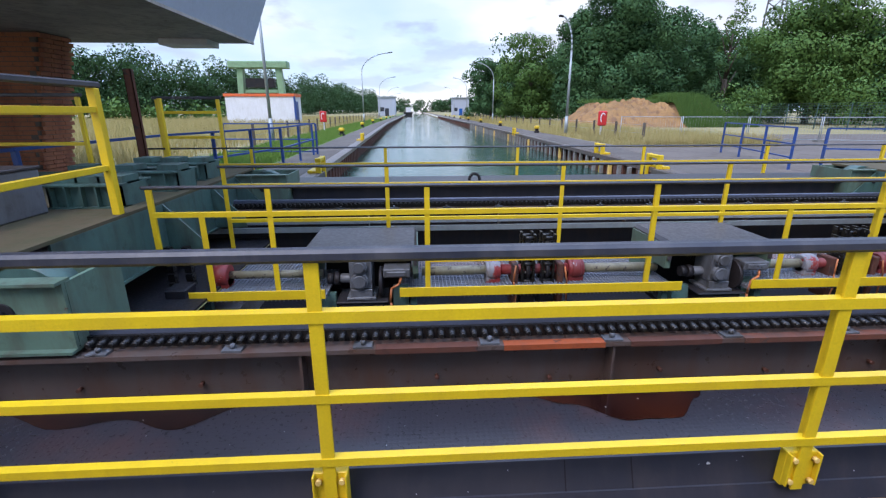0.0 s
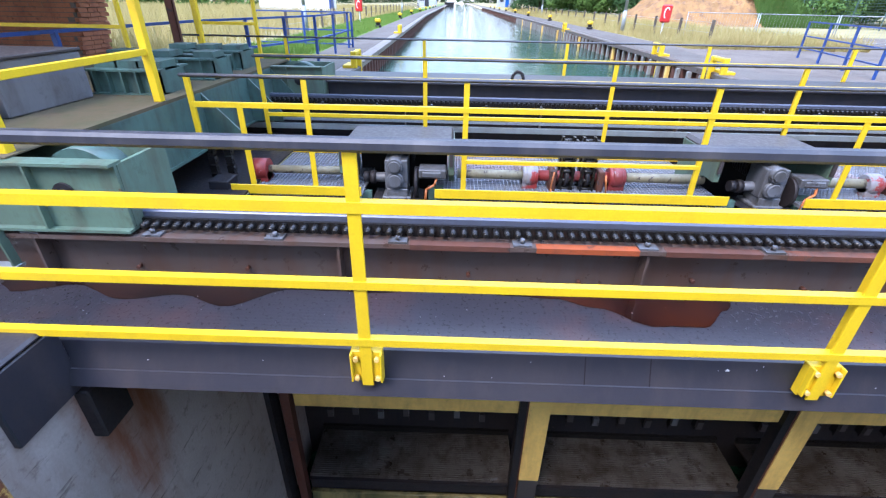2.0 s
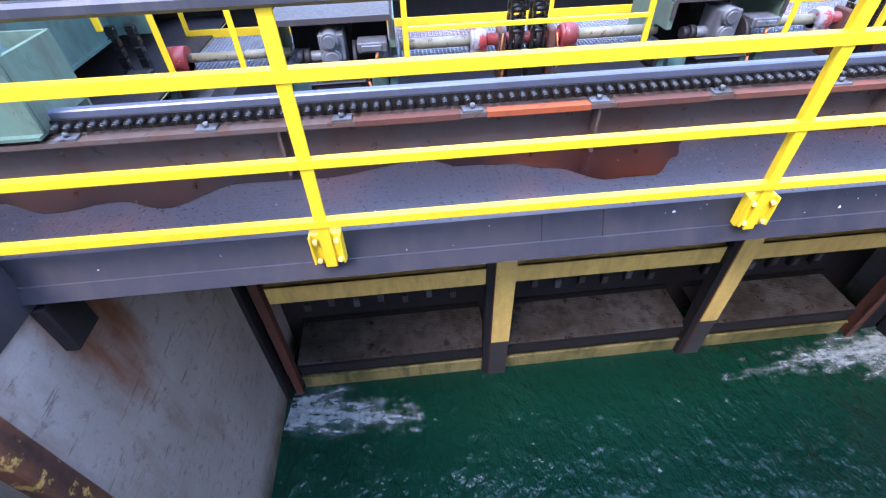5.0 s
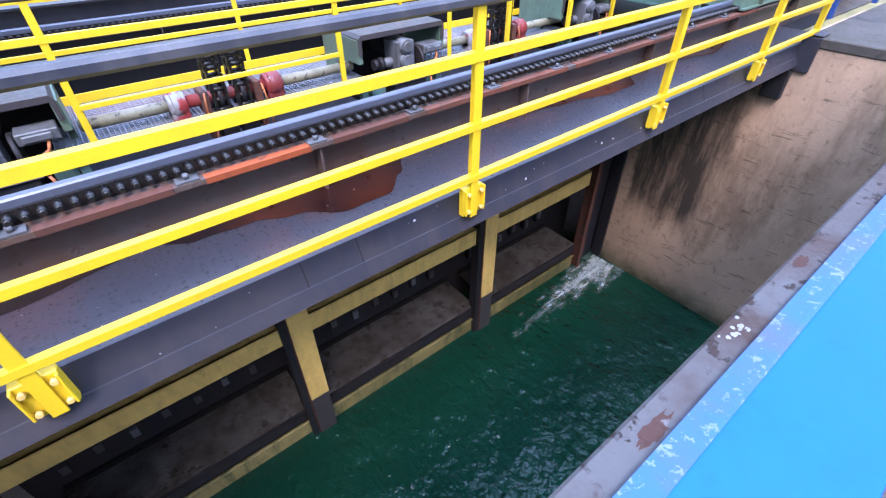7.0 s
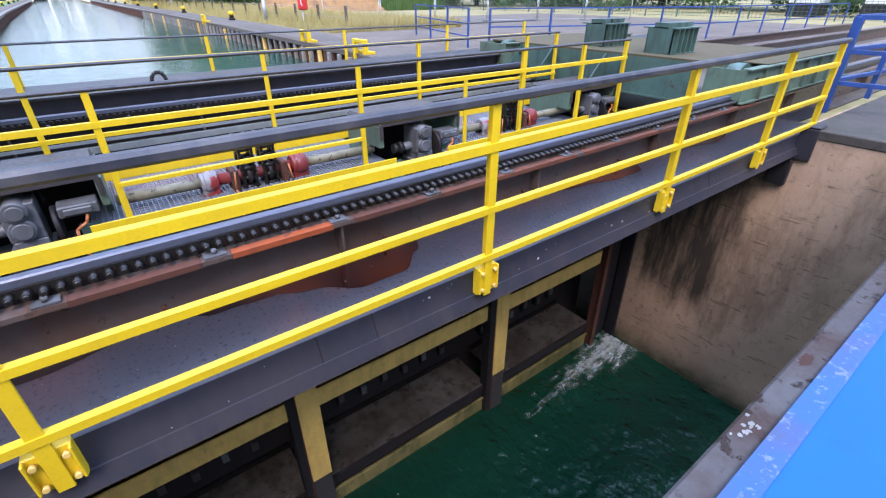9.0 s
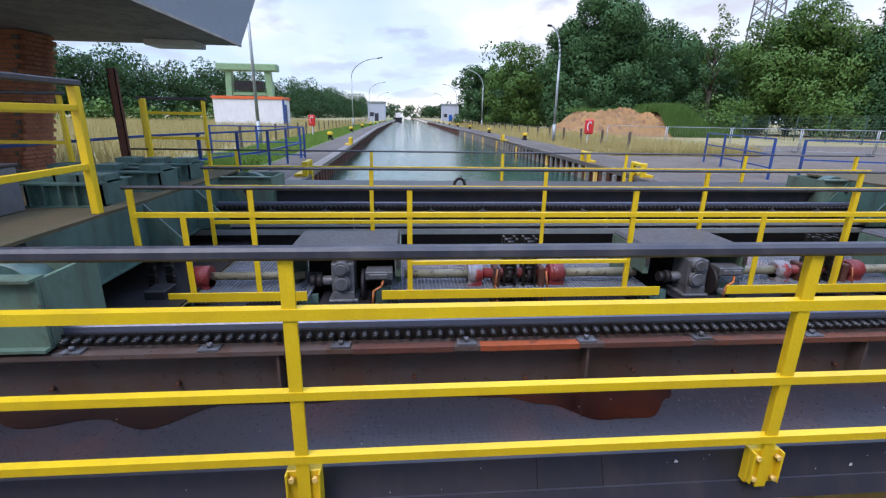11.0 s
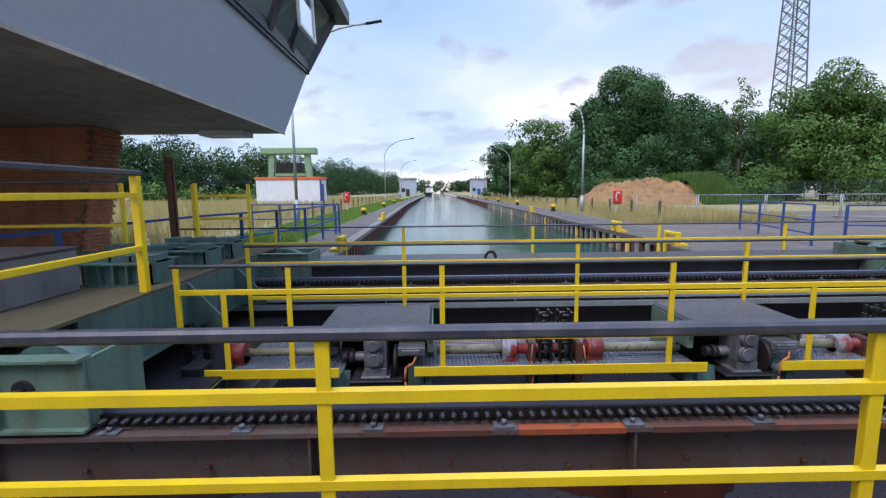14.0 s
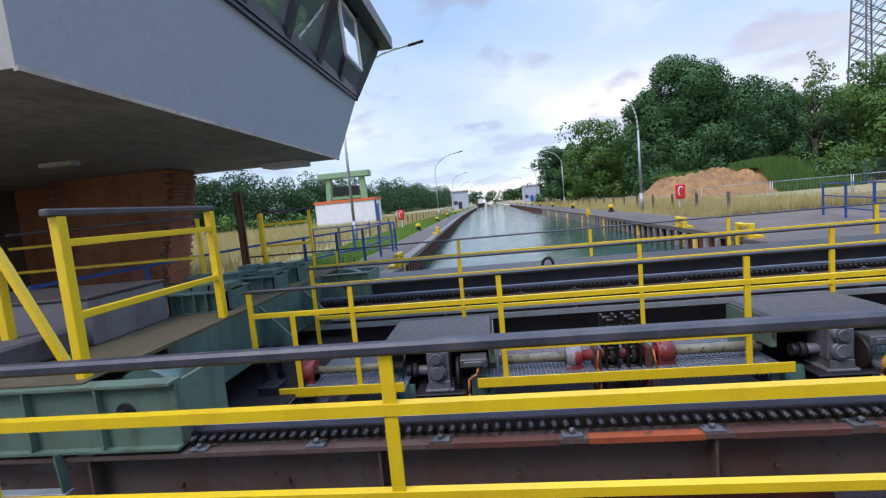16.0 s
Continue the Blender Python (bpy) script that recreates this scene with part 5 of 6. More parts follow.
# mound of earth with grass growing over it
bm = B()
N, M = 80, 40
grid = []
for j in range(M + 1):
    row = []
    for k in range(N + 1):
        u, w = k / N, j / M
        x, y = 15.5 + 18 * u, 43 + 12 * w
        e = min(1, min(u, 1 - u) * 4.2) * min(1, min(w, 1 - w) * 3.2)
        e = e * e * (3 - 2 * e)
        h = 2.75 * e * (0.82 + 0.2 * noise.noise((x * 0.4, y * 0.4, 1))) + 0.42 * e * noise.noise((x * 1.3, y * 1.3, 5)) + 0.2 * e * noise.noise((x * 3, y * 3, 9))
        row.append(bm.verts.new((x, y, h - 0.03)))
    grid.append(row)
for j in range(M):
    for k in range(N):
        bm.faces.new((grid[j][k], grid[j][k + 1], grid[j + 1][k + 1], grid[j + 1][k]))
structure("earth_mound", bm, EARTH, "reddish bare earth mound partly grown over", "mound")


# ---- vegetation ----
def cloud_mesh(name, pos, nrm, size, material, rng, flat=0.5, tri=False):
    """Many small leaves or blades, each its own island."""
    n = len(pos)
    a = rng.normal(size=(n, 3))
    nn = nrm + a * flat
    nn /= np.linalg.norm(nn, axis=1)[:, None] + 1e-9
    t = np.cross(nn, rng.normal(size=(n, 3)))
    t /= np.linalg.norm(t, axis=1)[:, None] + 1e-9
    u = np.cross(nn, t)
    s = size * rng.uniform(0.55, 1.35, (n, 1))
    quad = np.stack([pos - t * s, pos - u * s * 0.55 + nn * s * 0.12, pos + t * s, pos + u * s * 0.55 + nn * s * 0.12], 1).reshape(-1, 3)
    me = bpy.data.meshes.new(name)
    me.from_pydata(quad.tolist(), [], np.arange(4 * n).reshape(-1, 4).tolist())
    me.materials.append(material)
    # shade each leaf with the crown's own roundness
    soft = nrm * 1.0 + nn * np.sign((nn * nrm).sum(1))[:, None] * 0.70
    soft /= np.linalg.norm(soft, axis=1)[:, None] + 1e-9
    me.polygons.foreach_set("use_smooth", np.ones(n, dtype=bool))
    me.normals_split_custom_set_from_vertices(np.repeat(soft, 4, axis=0).tolist())
    return new(name, me)


def crown_points(rng, blobs, per_area, inner=0.30):
    P, Nn = [], []
    for c, r in blobs:
        c, r = np.array(c), np.array(r)
        n = int(per_area * (r[0] * r[1] + r[0] * r[2] + r[1] * r[2]))
        d = rng.normal(size=(n, 3))
        d /= np.linalg.norm(d, axis=1)[:, None]
        rad = 1 - inner * rng.random((n, 1)) ** 1.6
        keep = d[:, 2] > -0.75
        P.append((c + d * r * rad)[keep])
        Nn.append(d[keep])
    return np.concatenate(P), np.concatenate(Nn)


def make_blobs(rng, base, h, w, n, zlow=0.18, size=1.0):
    """Clumps of a rounded crown with an uneven outline."""
    out = []
    for _ in range(n):
        d = rng.normal(size=3)
        d /= np.linalg.norm(d)
        k = rng.uniform(0.30, 0.80 + 0.16 * (1 - size))
        zc = h * (zlow + (1 - zlow) * 0.5) + d[2] * k * h * (1 - zlow) * 0.46
        out.append(((base[0] + d[0] * k * w, base[1] + d[1] * k * w, zc), tuple(w * size * rng.uniform(0.20, 0.42) * np.array((1, 1, 0.85)))))
    for _ in range(int(n * 0.6)):
        a, k = rng.uniform(0, math.tau), rng.uniform(0.35, 0.85)
        r = w * size * rng.uniform(0.20, 0.36)
        out.append(((base[0] + math.cos(a) * k * w, base[1] + math.sin(a) * k * w, h * (zlow + rng.uniform(0.06, 0.34))), (r, r, r * 0.95)))
    return out


def tree(name, x, y, h, w, material, seed, nb=26, dens=9.0, leaf=0.26, label="", group="", zlow=0.15):
    rng = np.random.default_rng(seed)
    t = thing(name, (x, y, 0), label, "tree", group)
    bm = B()
    r = 0.022 * h
    top = h * 0.62
    tube(bm, (0, 0, -0.1), (0.1, 0, top * 0.5), r, 10, r * 0.7)
    tube(bm, (0.1, 0, top * 0.5), (0.2, 0.1, top), r * 0.7, 8, r * 0.25)
    for k in range(7):
        a = k * 2.4
        z = top * (0.32 + 0.09 * k)
        q = (math.cos(a) * w * 0.55, math.sin(a) * w * 0.55, z + h * 0.17)
        tube(bm, (0.1, 0, z), q, r * 0.36, 6, r * 0.1)
    part("trunk", bm, BARK, t)
    blobs = make_blobs(rng, (0, 0), h, w, int(nb * 1.9), zlow, 0.74)
    P, Nn = crown_points(rng, blobs, dens * 6.0, 0.42)
    P[:, 2] = np.maximum(P[:, 2], 0.2)
    o = cloud_mesh("crown", P, Nn, leaf * 0.52, material, rng, 0.55)
    o.parent = t
    return t


OAK = "broad dark green leafy tree"
tree("tree", 26.6, 60, 18.4, 8.6, LEAF, 11, 70, 15, 0.30, OAK + " behind the earth mound", "trees right of the canal", 0.0)
tree("tree", 17.0, 68, 13.0, 5.4, LEAF_LIGHT, 12, 34, 13, 0.30, "light green tree beside the canal bank", "trees right of the canal", 0.0)
tree("tree", 14.8, 88, 13.0, 5.4, LEAF, 13, 28, 10, 0.34, OAK + " further along the bank", "trees right of the canal", 0.0)
tree("tree", 36.5, 64, 14.5, 6.2, LEAF, 14, 34, 11, 0.32, OAK, "trees right of the canal", 0.0)
tree("tree", 42.5, 63, 18.0, 2.6, LEAF_LIGHT, 15, 14, 8, 0.30, "slim airy tree above the wood", "trees right of the canal", 0.3)
tree("tree", 46.5, 53, 16.4, 7.4, LEAF_LIGHT, 16, 54, 13, 0.30, "yellowish green tree at the wood's edge", "trees right of the canal", 0.0)
tree("tree", 55, 46, 17.6, 8.4, LEAF, 17, 54, 12, 0.32, OAK, "trees right of the canal", 0.0)
tree("tree", 58, 33, 19.0, 8.8, LEAF, 18, 50, 11, 0.34, OAK, "trees right of the canal", 0.0)
tree("tree", 57, 19, 17.0, 8.0, LEAF, 19, 44, 11, 0.34, OAK, "trees right of the canal", 0.0)
tree("tree", 60, 5, 17.0, 8.0, LEAF_LIGHT, 20, 36, 10, 0.36, "light green tree at the wood's edge", "trees right of the canal", 0.0)
tree("tree", 62, -10, 16.0, 8.0, LEAF, 21, 30, 8, 0.4, OAK, "trees right of the canal", 0.0)
tree("tree", 34, 78, 16.0, 8.5, LEAF, 22, 34, 8, 0.4, OAK, "trees right of the canal", 0.0)
tree("tree", 49, 74, 17.0, 9.0, LEAF, 23, 34, 8, 0.4, OAK, "trees right of the canal", 0.0)
for k, (x, y, h, w) in enumerate(((33, 45, 4.2, 2.6), (40, 40, 5.4, 3.0), (44, 30, 4.8, 3.2), (46, 22, 4.0, 2.8), (47, 12, 5.0, 3.2), (36.5, 52, 5, 3.2), (48, 2, 4.2, 3.0))):
    rng = np.random.default_rng(50 + k)
    P, Nn = crown_points(rng, make_blobs(rng, (x, y), h, w, 14, 0.0), 34)
    P = np.concatenate([P, np.array([[x, y, 0.0]])])
    Nn = np.concatenate([Nn, np.array([[0.0, 0.0, 1.0]])])
    P[:, 2] = np.maximum(P[:, 2], 0.0)
    tagged(cloud_mesh("bush", P, Nn, 0.13, LEAF_LIGHT, rng, 0.55), "rounded light green bush by the fence", "bush", "bushes by the fence")


def wood(name, pts, h, w, material, seed, n, dens, leaf, label):
    """A far wood as one mass of clumps along a line."""
    rng = np.random.default_rng(seed)
    blobs = []
    for _ in range(n):
        k = rng.integers(0, len(pts) - 1)
        f = rng.random()
        p = np.array(pts[k]) * (1 - f) + np.array(pts[k + 1]) * f
        hh = h * rng.uniform(0.75, 1.1)
        blobs += make_blobs(rng, (p[0] + rng.normal() * w * 0.4, p[1] + rng.normal() * w * 0.4), hh, w * rng.uniform(0.7, 1.2), 5, 0.0)
    P, Nn = crown_points(rng, blobs, dens)
    P[:, 2] = np.maximum(P[:, 2], 0.1)
    tagged(cloud_mesh(name, P, Nn, leaf, material, rng, 0.5), label, "wood", "", "stuff")


wood("wood_left", [(-100, 66), (-84, 104), (-66, 146), (-50, 206), (-42, 300), (-36, 420)], 19, 8, LEAF_FAR, 31, 280, 5.5, 0.36, "dark green wood behind the dry meadow")
wood("wood_far", [(-36, 420), (10, 470), (44, 460), (66, 300), (40, 200), (26, 110)], 15, 9, LEAF_FAR, 32, 130, 1.4, 0.9, "distant wood at the canal's end")
wood("wood_right", [(24, 96), (50, 88), (68, 60), (73, 30), (73, -20)], 17, 8, LEAF, 33, 70, 3.6, 0.38, "dark wood behind the fence")
wood("hedge_left", [(-60, 62), (-42, 70), (-30, 78)], 3.4, 3.0, LEAF_LIGHT, 34, 26, 6.0, 0.3, "low light green hedge in the meadow")


def blades(name, n, region, h, material, seed, label, thick=0.012):
    rng = np.random.default_rng(seed)
    p = region(rng, n)
    n = len(p)
    a = rng.uniform(0, math.tau, n)
    hh = h * rng.uniform(0.5, 1.25, n)
    lean = rng.normal(size=(n, 2)) * 0.22 * hh[:, None]
    w = np.stack([np.cos(a), np.sin(a), np.zeros(n)], 1) * (thick * (0.6 + p[:, 1] / 30))[:, None]
    tip = np.stack([p[:, 0] + lean[:, 0], p[:, 1] + lean[:, 1], p[:, 2] + hh], 1)
    v = np.stack([p - w, p + w, tip], 1).reshape(-1, 3)
    me = bpy.data.meshes.new(name)
    me.from_pydata(v.tolist(), [], np.arange(3 * n).reshape(-1, 3).tolist())
    me.materials.append(material)
    tagged(new(name, me), label, "grass", "", "stuff")


def field(x0, x1, y0, y1, power=1.8):
    def f(rng, n):
        y = y0 + (y1 - y0) * rng.random(n) ** power
        return np.stack([rng.uniform(x0, x1, n), y, np.zeros(n)], 1)
    return f


def strip(edge, s, a, c, y0, y1):
    def f(rng, n):
        y = y0 + (y1 - y0) * rng.random(n) ** 1.8
        e = np.array([edge(v) for v in y])
        return np.stack([e + s * rng.uniform(a, c, n), y, np.zeros(n)], 1)
    return f


def on_mound(rng, n):
    x, y = rng.uniform(26.5, 33.5, n), rng.uniform(43, 55, n)
    u, w = (x - 15.5) / 18, (y - 43) / 12
    e = np.minimum(1, np.minimum(u, 1 - u) * 4.2) * np.minimum(1, np.minimum(w, 1 - w) * 3.2)
    e = e * e * (3 - 2 * e)
    return np.stack([x, y, 2.5 * e - 0.1], 1)


def on_mound_top(rng, n):
    x, y = rng.uniform(19, 28, n), rng.uniform(48.5, 53, n)
    return np.stack([x, y, np.full(n, 2.35)], 1)


blades("dry_grass", 90000, field(-55, -7.0, 11, 95), 0.75, STRAW, 41, "tall straw-coloured meadow grass")
blades("dry_grass", 26000, strip(right_edge, 1, 3.2, 9.5, 20, 110), 0.55, STRAW, 42, "straw-coloured grass on the right bank")
blades("verge_grass", 42000, strip(left_edge, -1, 1.8, 4.6, 12, 90), 0.16, BLADE, 43, "short green verge grass", 0.010)
blades("verge_grass", 14000, strip(right_edge, 1, 2.3, 3.6, 20, 90), 0.22, STRAW, 44, "short dry verge grass", 0.010)
blades("mound_grass", 30000, on_mound, 0.85, LEAF_LIGHT, 45, "rank green grass over the mound")
blades("mound_grass", 3500, on_mound_top, 0.4, LEAF_LIGHT, 46, "grass tufts on the mound's crest")

# ---- fences on the right ----
t = thing("mesh_fence", (0, 0, 0), "dark green wire mesh fence before the wood", "fence")
FP = [(21, 66), (31, 56), (34.5, 38), (37, 22), (39, 8), (40, -10)]
for a, c in zip(FP, FP[1:]):
    a3, c3 = Vector((*a, 0)), Vector((*c, 0))
    n = round((c3 - a3).length / 2.5)
    for k in range(n):
        p = a3.lerp(c3, k / n)
        bm = B()
        bx(bm, p.x - 0.035, p.x + 0.035, p.y - 0.035, p.y + 0.035, 0, 2.1)
        part("post", bm, GREEN_DARK, t)
    bm = B()
    for k in range(11):
        bar(bm, (a3.x, a3.y, 0.1 + 0.2 * k), (c3.x, c3.y, 0.1 + 0.2 * k), 0.014, 0.02)
    for k in range(int((c3 - a3).length / 0.25)):
        p = a3.lerp(c3, k * 0.25 / (c3 - a3).length)
        bar(bm, (p.x, p.y, 0.05), (p.x, p.y, 2.1), 0.012, 0.012, (0, 1, 0))
    tagged(part("wire_mesh", bm, GREEN_DARK, t), kind="stuff")
for k in range(6):
    a, c = Vector((12.6 + 2.9 * k, 26.5 - 1.3 * k, 0)), Vector((15.4 + 2.9 * k, 25.2 - 1.3 * k, 0))
    t = thing("fence_panel", (0, 0, 0), "galvanised temporary fence panel on a concrete foot", "fence panel", "temporary fence panels")
    for p in (a, c):
        bm = B()
        tube(bm, p, p + Vector((0, 0, 1.25)), 0.022, 8)
        part("upright", bm, LAMP_GREY, t)
    for z in (0.12, 1.22):
        bm = B()
        tube(bm, a + Vector((0, 0, z)), c + Vector((0, 0, z)), 0.018, 6)
        part("cross_tube", bm, LAMP_GREY, t)
    bm = B()
    for j in range(1, 24):
        p = a.lerp(c, j / 24)
        bar(bm, p + Vector((0, 0, 0.12)), p + Vector((0, 0, 1.22)), 0.005, 0.005, (0, 1, 0))
    part("wire_infill", bm, LAMP_GREY, t)
    bm = B()
    bx(bm, a.x - 0.12, a.x + 0.12, a.y - 0.35, a.y + 0.35, 0, 0.14)
    part("foot", bm, CONCRETE, t)
# low wire fence on both banks
for s, edge, off in ((-1, left_edge, 4.7), (1, right_edge, 4.0)):
    t = thing("post_fence", (0, 0, 0), "low timber post fence along the meadow", "fence", "post fences")
    for k in range(30):
        y = 22 + k * 3.2
        x = edge(y) + s * off
        bm = B()
        bx(bm, x - 0.05, x + 0.05, y - 0.05, y + 0.05, 0, 1.0)
        part("post", bm, PAVING, t)
    bm = B()
    for z in (0.5, 0.9):
        for k in range(29):
            y = 22 + k * 3.2
            bar(bm, (edge(y) + s * off, y, z), (edge(y + 3.2) + s * off, y + 3.2, z), 0.01, 0.012)
    tagged(part("wire", bm, LAMP_GREY, t), kind="stuff")

# ---- control building on the left ----
S0, S1 = 2.875, 4.215
house = thing("control_building", (0, 0, 0), "grey rendered control room cantilevered over a brick base", "building")
bm = B()
xa, xb, ya, yb = -14.0, -2.445, 3.05, 10.2
bx(bm, xa, xb, ya, yb, S0, S0 + 0.06)
part("soffit", bm, SOFFIT, house, "brown-grey soffit")
bm = B()
low = [(xa, ya), (xb, ya), (xb, yb), (xa, yb)]
high = [(xa, ya - 0.42), (xb + 0.42, ya - 0.42), (xb + 0.42, yb + 0.44), (xa, yb + 0.44)]
va = [bm.verts.new((x, y, S0 - 0.01)) for x, y in low]
vb = [bm.verts.new((x, y, S1)) for x, y in high]
for k in (1, 2):
    bm.faces.new((va[k], va[(k + 1) % 4], vb[(k + 1) % 4], vb[k]))
bm.faces.new(vb)
part("fascia", bm, RENDER_GREY, house, "smooth grey sloping fascia")
bm = B()
q = [(xa, ya, S0 - 0.01), (xb, ya, S0 - 0.01), (xb + 0.42, ya - 0.42, S1), (xa, ya - 0.42, S1)]
bm.faces.new([bm.verts.new(p) for p in q])
part("end_fascia", bm, RENDER_WHITE, house, "pale end fascia")
bm = B()
bx(bm, xb - 0.02, xb + 0.02, ya, yb, S0 - 0.03, S0 + 0.012)
part("drip_edge", bm, SOFFIT, house)
box_part("soffit_block", WHITE, house, (-4.0, -3.1, 9.6, 10.15, S0 - 0.11, S0 - 0.002), 0.01, "pale soffit block")
box_part("soffit_lamp", RENDER_WHITE, house, (-6.3, -5.7, 6.7, 6.9, S0 - 0.08, S0 - 0.002), 0.02, "small soffit lamp")
# window band leaning outwards
Z2 = 5.55
out = 0.50
def lean(z):
    return 0.42 + out * (z - S1) / (Z2 - S1)
def pane_bar(bm, p, q, w=0.09):
    bar(bm, p, q, w, w)
bm = B()
e0, e1 = lean(S1), lean(Z2)
corner_low, corner_high = (xb + e0, yb + 0.44, S1), (xb + e1, yb + 0.44 + out, Z2)
bx(bm, xb + e0 - 0.12, xb + e0 + 0.05, ya - 0.4, yb + 0.49, S1 + 0.003, S1 + 0.07)
bx(bm, xb + e0 - 0.12, xb + e0 + 0.075, ya - 0.4, yb + 0.50, S1 + 0.07, S1 + 0.27)
bx(bm, xa, xb + e0 + 0.05, yb + 0.32, yb + 0.49, S1 + 0.003, S1 + 0.25)
part("sill_band", bm, FRAME_DARK, house, "dark blue sill band")
ymull = [ya - 0.4, 4.3, 5.6, 6.9, 8.2, 9.4, yb + 0.44]
for k, y in enumerate(ymull):
    d = out if k == len(ymull) - 1 else (-out if k == 0 else 0)
    bm = B()
    pane_bar(bm, (xb + e0 - 0.02, y, S1 + 0.1), (xb + e1 - 0.0, y + d, Z2), 0.17)
    part("mullion", bm, FRAME_DARK, house)
for y0, y1 in zip(ymull, ymull[1:]):
    last = y1 == ymull[-1]
    bm = B()
    d0, d1 = (-out if y0 == ymull[0] else 0), (out if last else 0)
    p = [(xb + e0, y0, S1 + 0.14), (xb + e0, y1, S1 + 0.14), (xb + e1, y1 + d1, Z2), (xb + e1, y0 + d0, Z2)]
    bm.faces.new([bm.verts.new(v) for v in p])
    g = part("window_pane", bm, GLASS, house, "bluish window pane")
    g.visible_shadow = False
bm = B()
p = [(xb + e0, yb + 0.44, S1 + 0.14), (xa, yb + 0.44, S1 + 0.14), (xa, yb + 0.44 + out, Z2), (xb + e1, yb + 0.44 + out, Z2)]
bm.faces.new([bm.verts.new(v) for v in p])
g = part("window_pane", bm, GLASS, house)
g.visible_shadow = False
for x in (-4.0, -5.6, -7.2):
    bm = B()
    pane_bar(bm, (x, yb + 0.44, S1 + 0.1), (x, yb + 0.44 + out, Z2), 0.10)
    part("mullion", bm, FRAME_DARK, house)
# one tilted sash standing open
bm = B()
o0 = Vector((xb + e1 + 0.02, 8.3, Z2 - 0.1))
o1 = Vector((xb + e1 + 0.02, 9.3, Z2 - 0.1))
o2 = Vector((xb + e0 + 0.55, 9.3, S1 + 0.25))
o3 = Vector((xb + e0 + 0.55, 8.3, S1 + 0.25))
for a, c in ((o0, o1), (o1, o2), (o2, o3), (o3, o0)):
    bar(bm, a, c, 0.06, 0.05)
s = part("open_sash", bm, WHITE, house, "open tilted white sash")
bm = B()
bm.faces.new([bm.verts.new(v) for v in (o0, o1, o2, o3)])
g = part("sash_pane", bm, GLASS, s)
g.visible_shadow = False
bm = B()
bx(bm, xa, xb + e1 + 0.35, ya - 1.2, yb + 0.44 + out + 0.35, Z2, Z2 + 0.28)
part("roof_edge", bm, FRAME_DARK, house, "dark roof edge")
bm = B()
bx(bm, xa, xb + e1 + 0.2, ya - 1.0, yb + 0.44 + out + 0.2, Z2 + 0.28, Z2 + 0.5)
part("roof", bm, RENDER_GREY, house)
bm = B()
bx(bm, xa, -8.5, 3.0, 10.0, S1, Z2)
part("inner_core", bm, SOFFIT, house)
# brick base: back wall and pier with its toothed edge
bm = B()
bx(bm, -14, -7.2, 9.62, 10.0, 0, S0)
bx(bm, -10.5, -10.1, 2.0, 9.7, 0, S0)
part("back_wall", bm, MORTAR, house, "dark red brick wall")
brick0 = None
count = 0
for row in range(37):
    z = 0.01 + row * 0.077
    right = -6.15 + 0.62 * (z / S0)
    x = -8.35 + (0.125 if row % 2 else 0.0)
    while x < right - 0.02:
        w = min(0.24, right - x)
        if w > 0.2:
            if brick0 is None:
                bm = B()
                bx(bm, 0, 0.238, 0, 0.115, 0, 0.065)
                brick0 = part("brick", bm, BRICKM, house)
                brick0.location = (x, 8.84, z)
            else:
                again(brick0, "brick", house, (x, 8.84 + 0.004 * ((row * 7 + int(x * 13)) % 3), z))
            count += 1
        x += 0.25
bm = B()
prism(bm, [(-8.35, 0.0), (-6.2, 0.0), (-5.6, S0), (-8.35, S0)], 8.852, 9.62, "y")
part("pier_core", bm, MORTAR, house)
bm = B()
for row in range(37):
    z = 0.01 + row * 0.077
    x = -14 + (0.125 if row % 2 else 0)
    while x < -8.2:
        bx(bm, x, x + 0.238, 9.60, 9.64, z, z + 0.065)
        x += 0.25
    right = -6.15 + 0.62 * (z / S0)
    y = 8.84 + (0.06 if row % 2 else 0)
    while y < 9.5:
        bx(bm, right - 0.06, right + 0.01, y, y + 0.238, z, z + 0.065)
        y += 0.25
tagged(part("brickwork", bm, BRICKM, house), kind="stuff")

# ---- far buildings, lift frame, pylon ----
t = thing("site_container", (0, 0, 0), "white site container with an orange roof edge", "container")
bm = B()
bx(bm, -20.2, -12.7, 54, 57, 0.3, 3.1)
part("body", bm, WHITE, t)
box_part("roof_edge", ORANGE, t, (-20.3, -12.6, 53.9, 57.1, 3.1, 3.4), 0.02)
box_part("door", BLUE, t, (-12.7, -12.66, 54.6, 55.6, 0.4, 2.6), 0.01, "blue door")
box_part("corner_post", BLUE, t, (-12.75, -12.55, 53.93, 54.1, 0.3, 3.1), 0.01)
t = thing("lift_frame", (0, 0, 0), "pale green steel lift gate frame", "lift frame")
for x in (-27.2, -21.2):
    bm = B()
    bar(bm, (x - (0.5 if x < -24 else -0.5), 80, 0), (x, 80, 8.2), 0.9, 1.1, (0, 1, 0))
    part("leg", bm, GREEN_LIFT, t)
bm = B()
bx(bm, -28.9, -19.6, 79, 81, 8.1, 9.2)
soften(bm, 0.12)
part("head_beam", bm, GREEN_LIFT, t)
box_part("machine_house", DARK, t, (-26.5, -22, 79.5, 80.5, 5.2, 6.6), 0.02)
box_part("cross_beam", GREEN_LIFT, t, (-26.9, -21.6, 79.7, 80.3, 4.4, 4.9), 0.02)


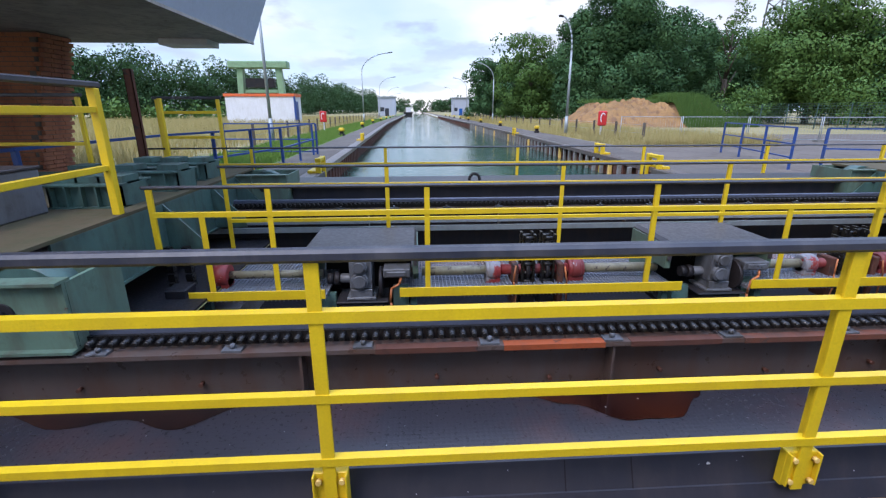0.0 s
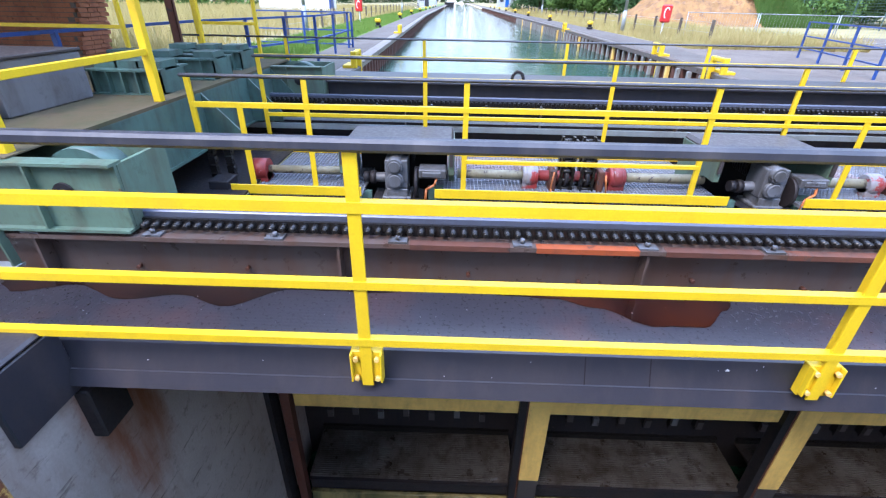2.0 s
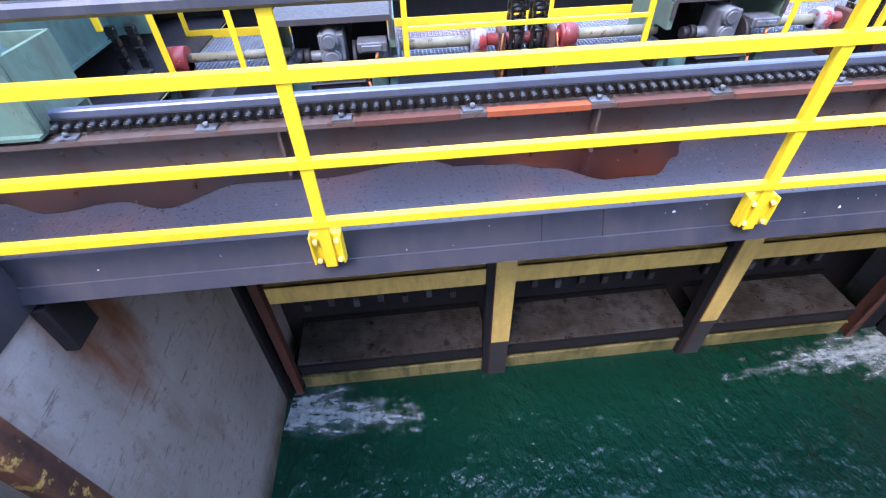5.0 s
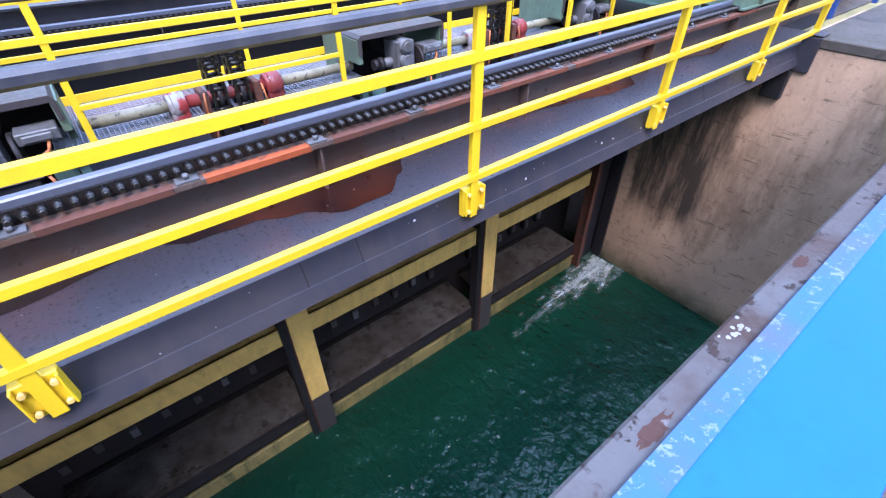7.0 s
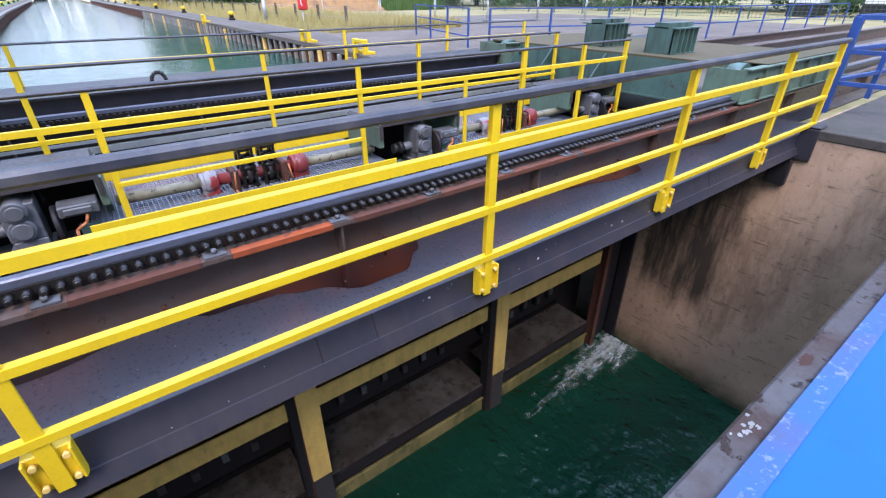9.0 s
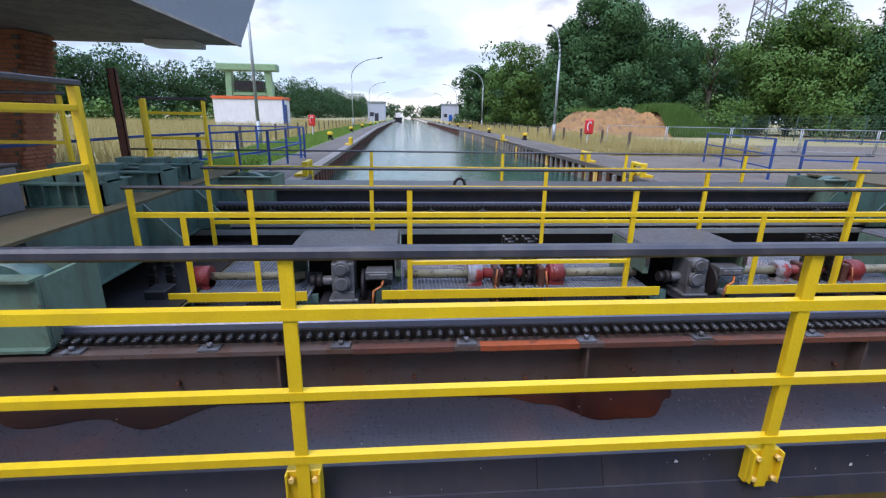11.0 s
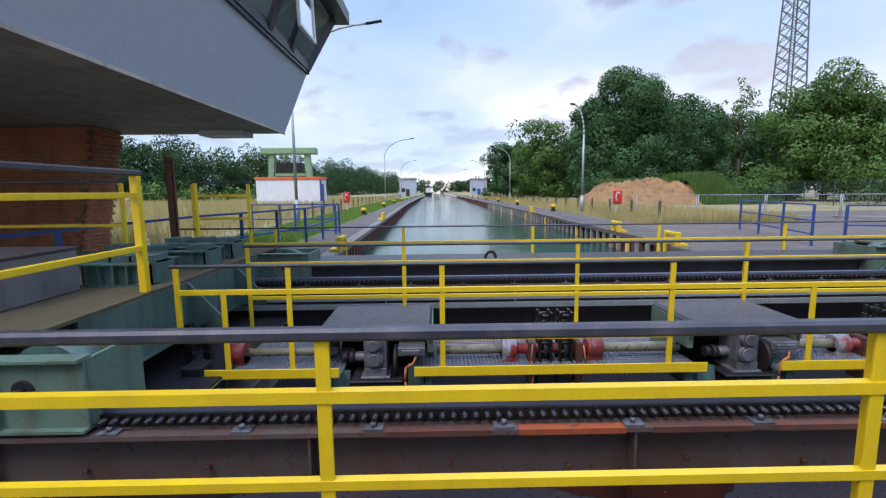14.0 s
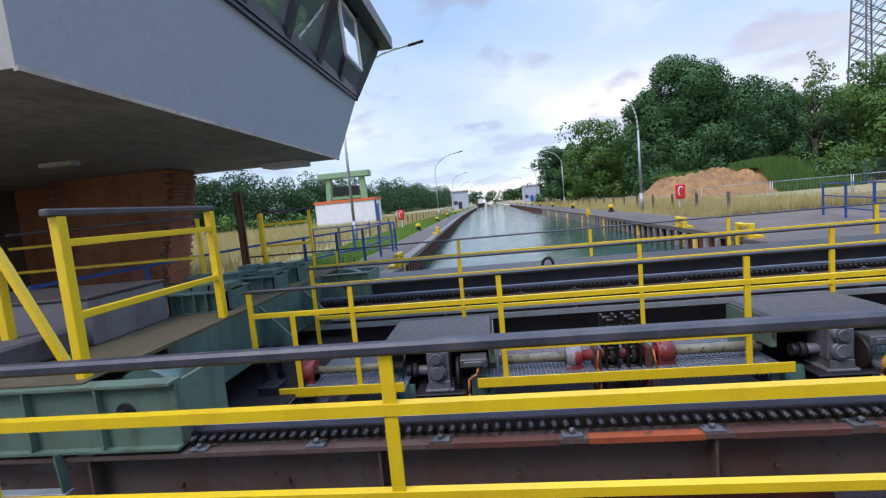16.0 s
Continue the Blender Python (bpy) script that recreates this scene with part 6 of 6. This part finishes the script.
def kiosk(x0, x1, y0, y1, h, label, door):
    t = thing("pump_house", (0, 0, 0), label, "building", "quay buildings")
    box_part("wall", RENDER_GREY, t, (x0, x1, y0, y1, 0, h), 0.03)
    box_part("roof", LAMP_GREY, t, (x0 - 0.3, x1 + 0.3, y0 - 0.3, y1 + 0.3, h, h + 0.35), 0.03)
    box_part("door", door, t, ((x0 + x1) / 2 - 0.6, (x0 + x1) / 2 + 0.6, y0 - 0.05, y0, 0, 2.3), 0.01)
    box_part("window", FRAME_DARK, t, (x0 + 0.5, x0 + 1.8, y0 - 0.05, y0, 1.4, 2.6), 0.01)


kiosk(-10.6, -5.4, 146, 152, 5.4, "small grey flat-roofed quay building", FRAME_DARK)
kiosk(14.2, 20.2, 172, 178, 5.8, "small grey quay building with a blue door", BLUE_BRIGHT)
t = thing("moored_boat", (0, 0, 0), "small dark motor barge far down the canal", "boat")
bm = B()
prism(bm, [(-4.2, -0.6), (-1.0, -0.6), (-0.6, 0.9), (-4.6, 0.9)], 210, 236, "y")
part("hull", bm, DARK, t)
box_part("wheelhouse", WHITE, t, (-3.9, -1.4, 226, 231, 0.9, 3.0), 0.05)
t = thing("white_truck", (0, 0, 0), "white box container behind the fence", "container")
box_part("body", WHITE, t, (44, 46, 5.0, 10.5, 0.88, 4.2), 0.05)
box_part("chassis", DARK, t, (44.1, 45.9, 4.9, 10.6, 0.0, 0.9), 0.02)
t = thing("white_truck", (0, 0, 0), "white box container behind the fence", "container")
box_part("body", WHITE, t, (44, 46, 13.0, 15.0, 0.88, 4.2), 0.05)
box_part("chassis", DARK, t, (44.1, 45.9, 13.0, 15.0, 0.0, 0.9), 0.02)
t = thing("power_pylon", (92.5, 120, 0), "tall grey lattice power pylon", "pylon")
H, W0, W1 = 66.0, 3.3, 1.4
for sx in (-1, 1):
    for sy in (-1, 1):
        bm = B()
        bar(bm, (sx * W0, sy * W0, 0), (sx * W1, sy * W1, H), 0.34, 0.34)
        part("leg", bm, MOTOR_GREY, t)
bm = B()
for k in range(24):
    za, zb = H * k / 24, H * (k + 1) / 24
    wa, wb = W0 + (W1 - W0) * k / 24, W0 + (W1 - W0) * (k + 1) / 24
    for sy in (-1, 1):
        bar(bm, (-wa, sy * wa, za), (wb, sy * wb, zb), 0.16, 0.16)
        bar(bm, (wa, sy * wa, za), (-wb, sy * wb, zb), 0.16, 0.16)
        bar(bm, (sy * wa, -wa, za), (sy * wb, wb, zb), 0.16, 0.16)
        bar(bm, (sy * wa, wa, za), (sy * wb, -wb, zb), 0.16, 0.16)
tagged(part("lattice", bm, MOTOR_GREY, t), kind="stuff")

# ---- leaking water at the gate's corners ----
def splash(x, y, angle, length, width, seed):
    """A low churning sheet of foam, its own x axis along the jet."""
    bm = B()
    N, M = 36, 20
    rows = []
    for k in range(N + 1):
        u = k / N
        rows.append([bm.verts.new((u * length, (j / M - 0.5) * width, 0.004 + 0.05 * (1 - u) * abs(noise.noise((u * length * 7, j * 0.5, seed))))) for j in range(M + 1)])
    for k in range(N):
        for j in range(M):
            bm.faces.new((rows[k][j], rows[k + 1][j], rows[k + 1][j + 1], rows[k][j + 1])).smooth = True
    o = part("foam", bm, FOAM)
    o.matrix_world = pose(x, y, ZLOW, 0, 0, angle)
    tagged(o, "white foaming leak at the gate's corner", "foam", "", "stuff")


splash(XL + 0.05, 3.06, -8, 1.7, 0.85, 1)
splash(XR - 0.05, 3.08, 184, 2.6, 0.9, 2)
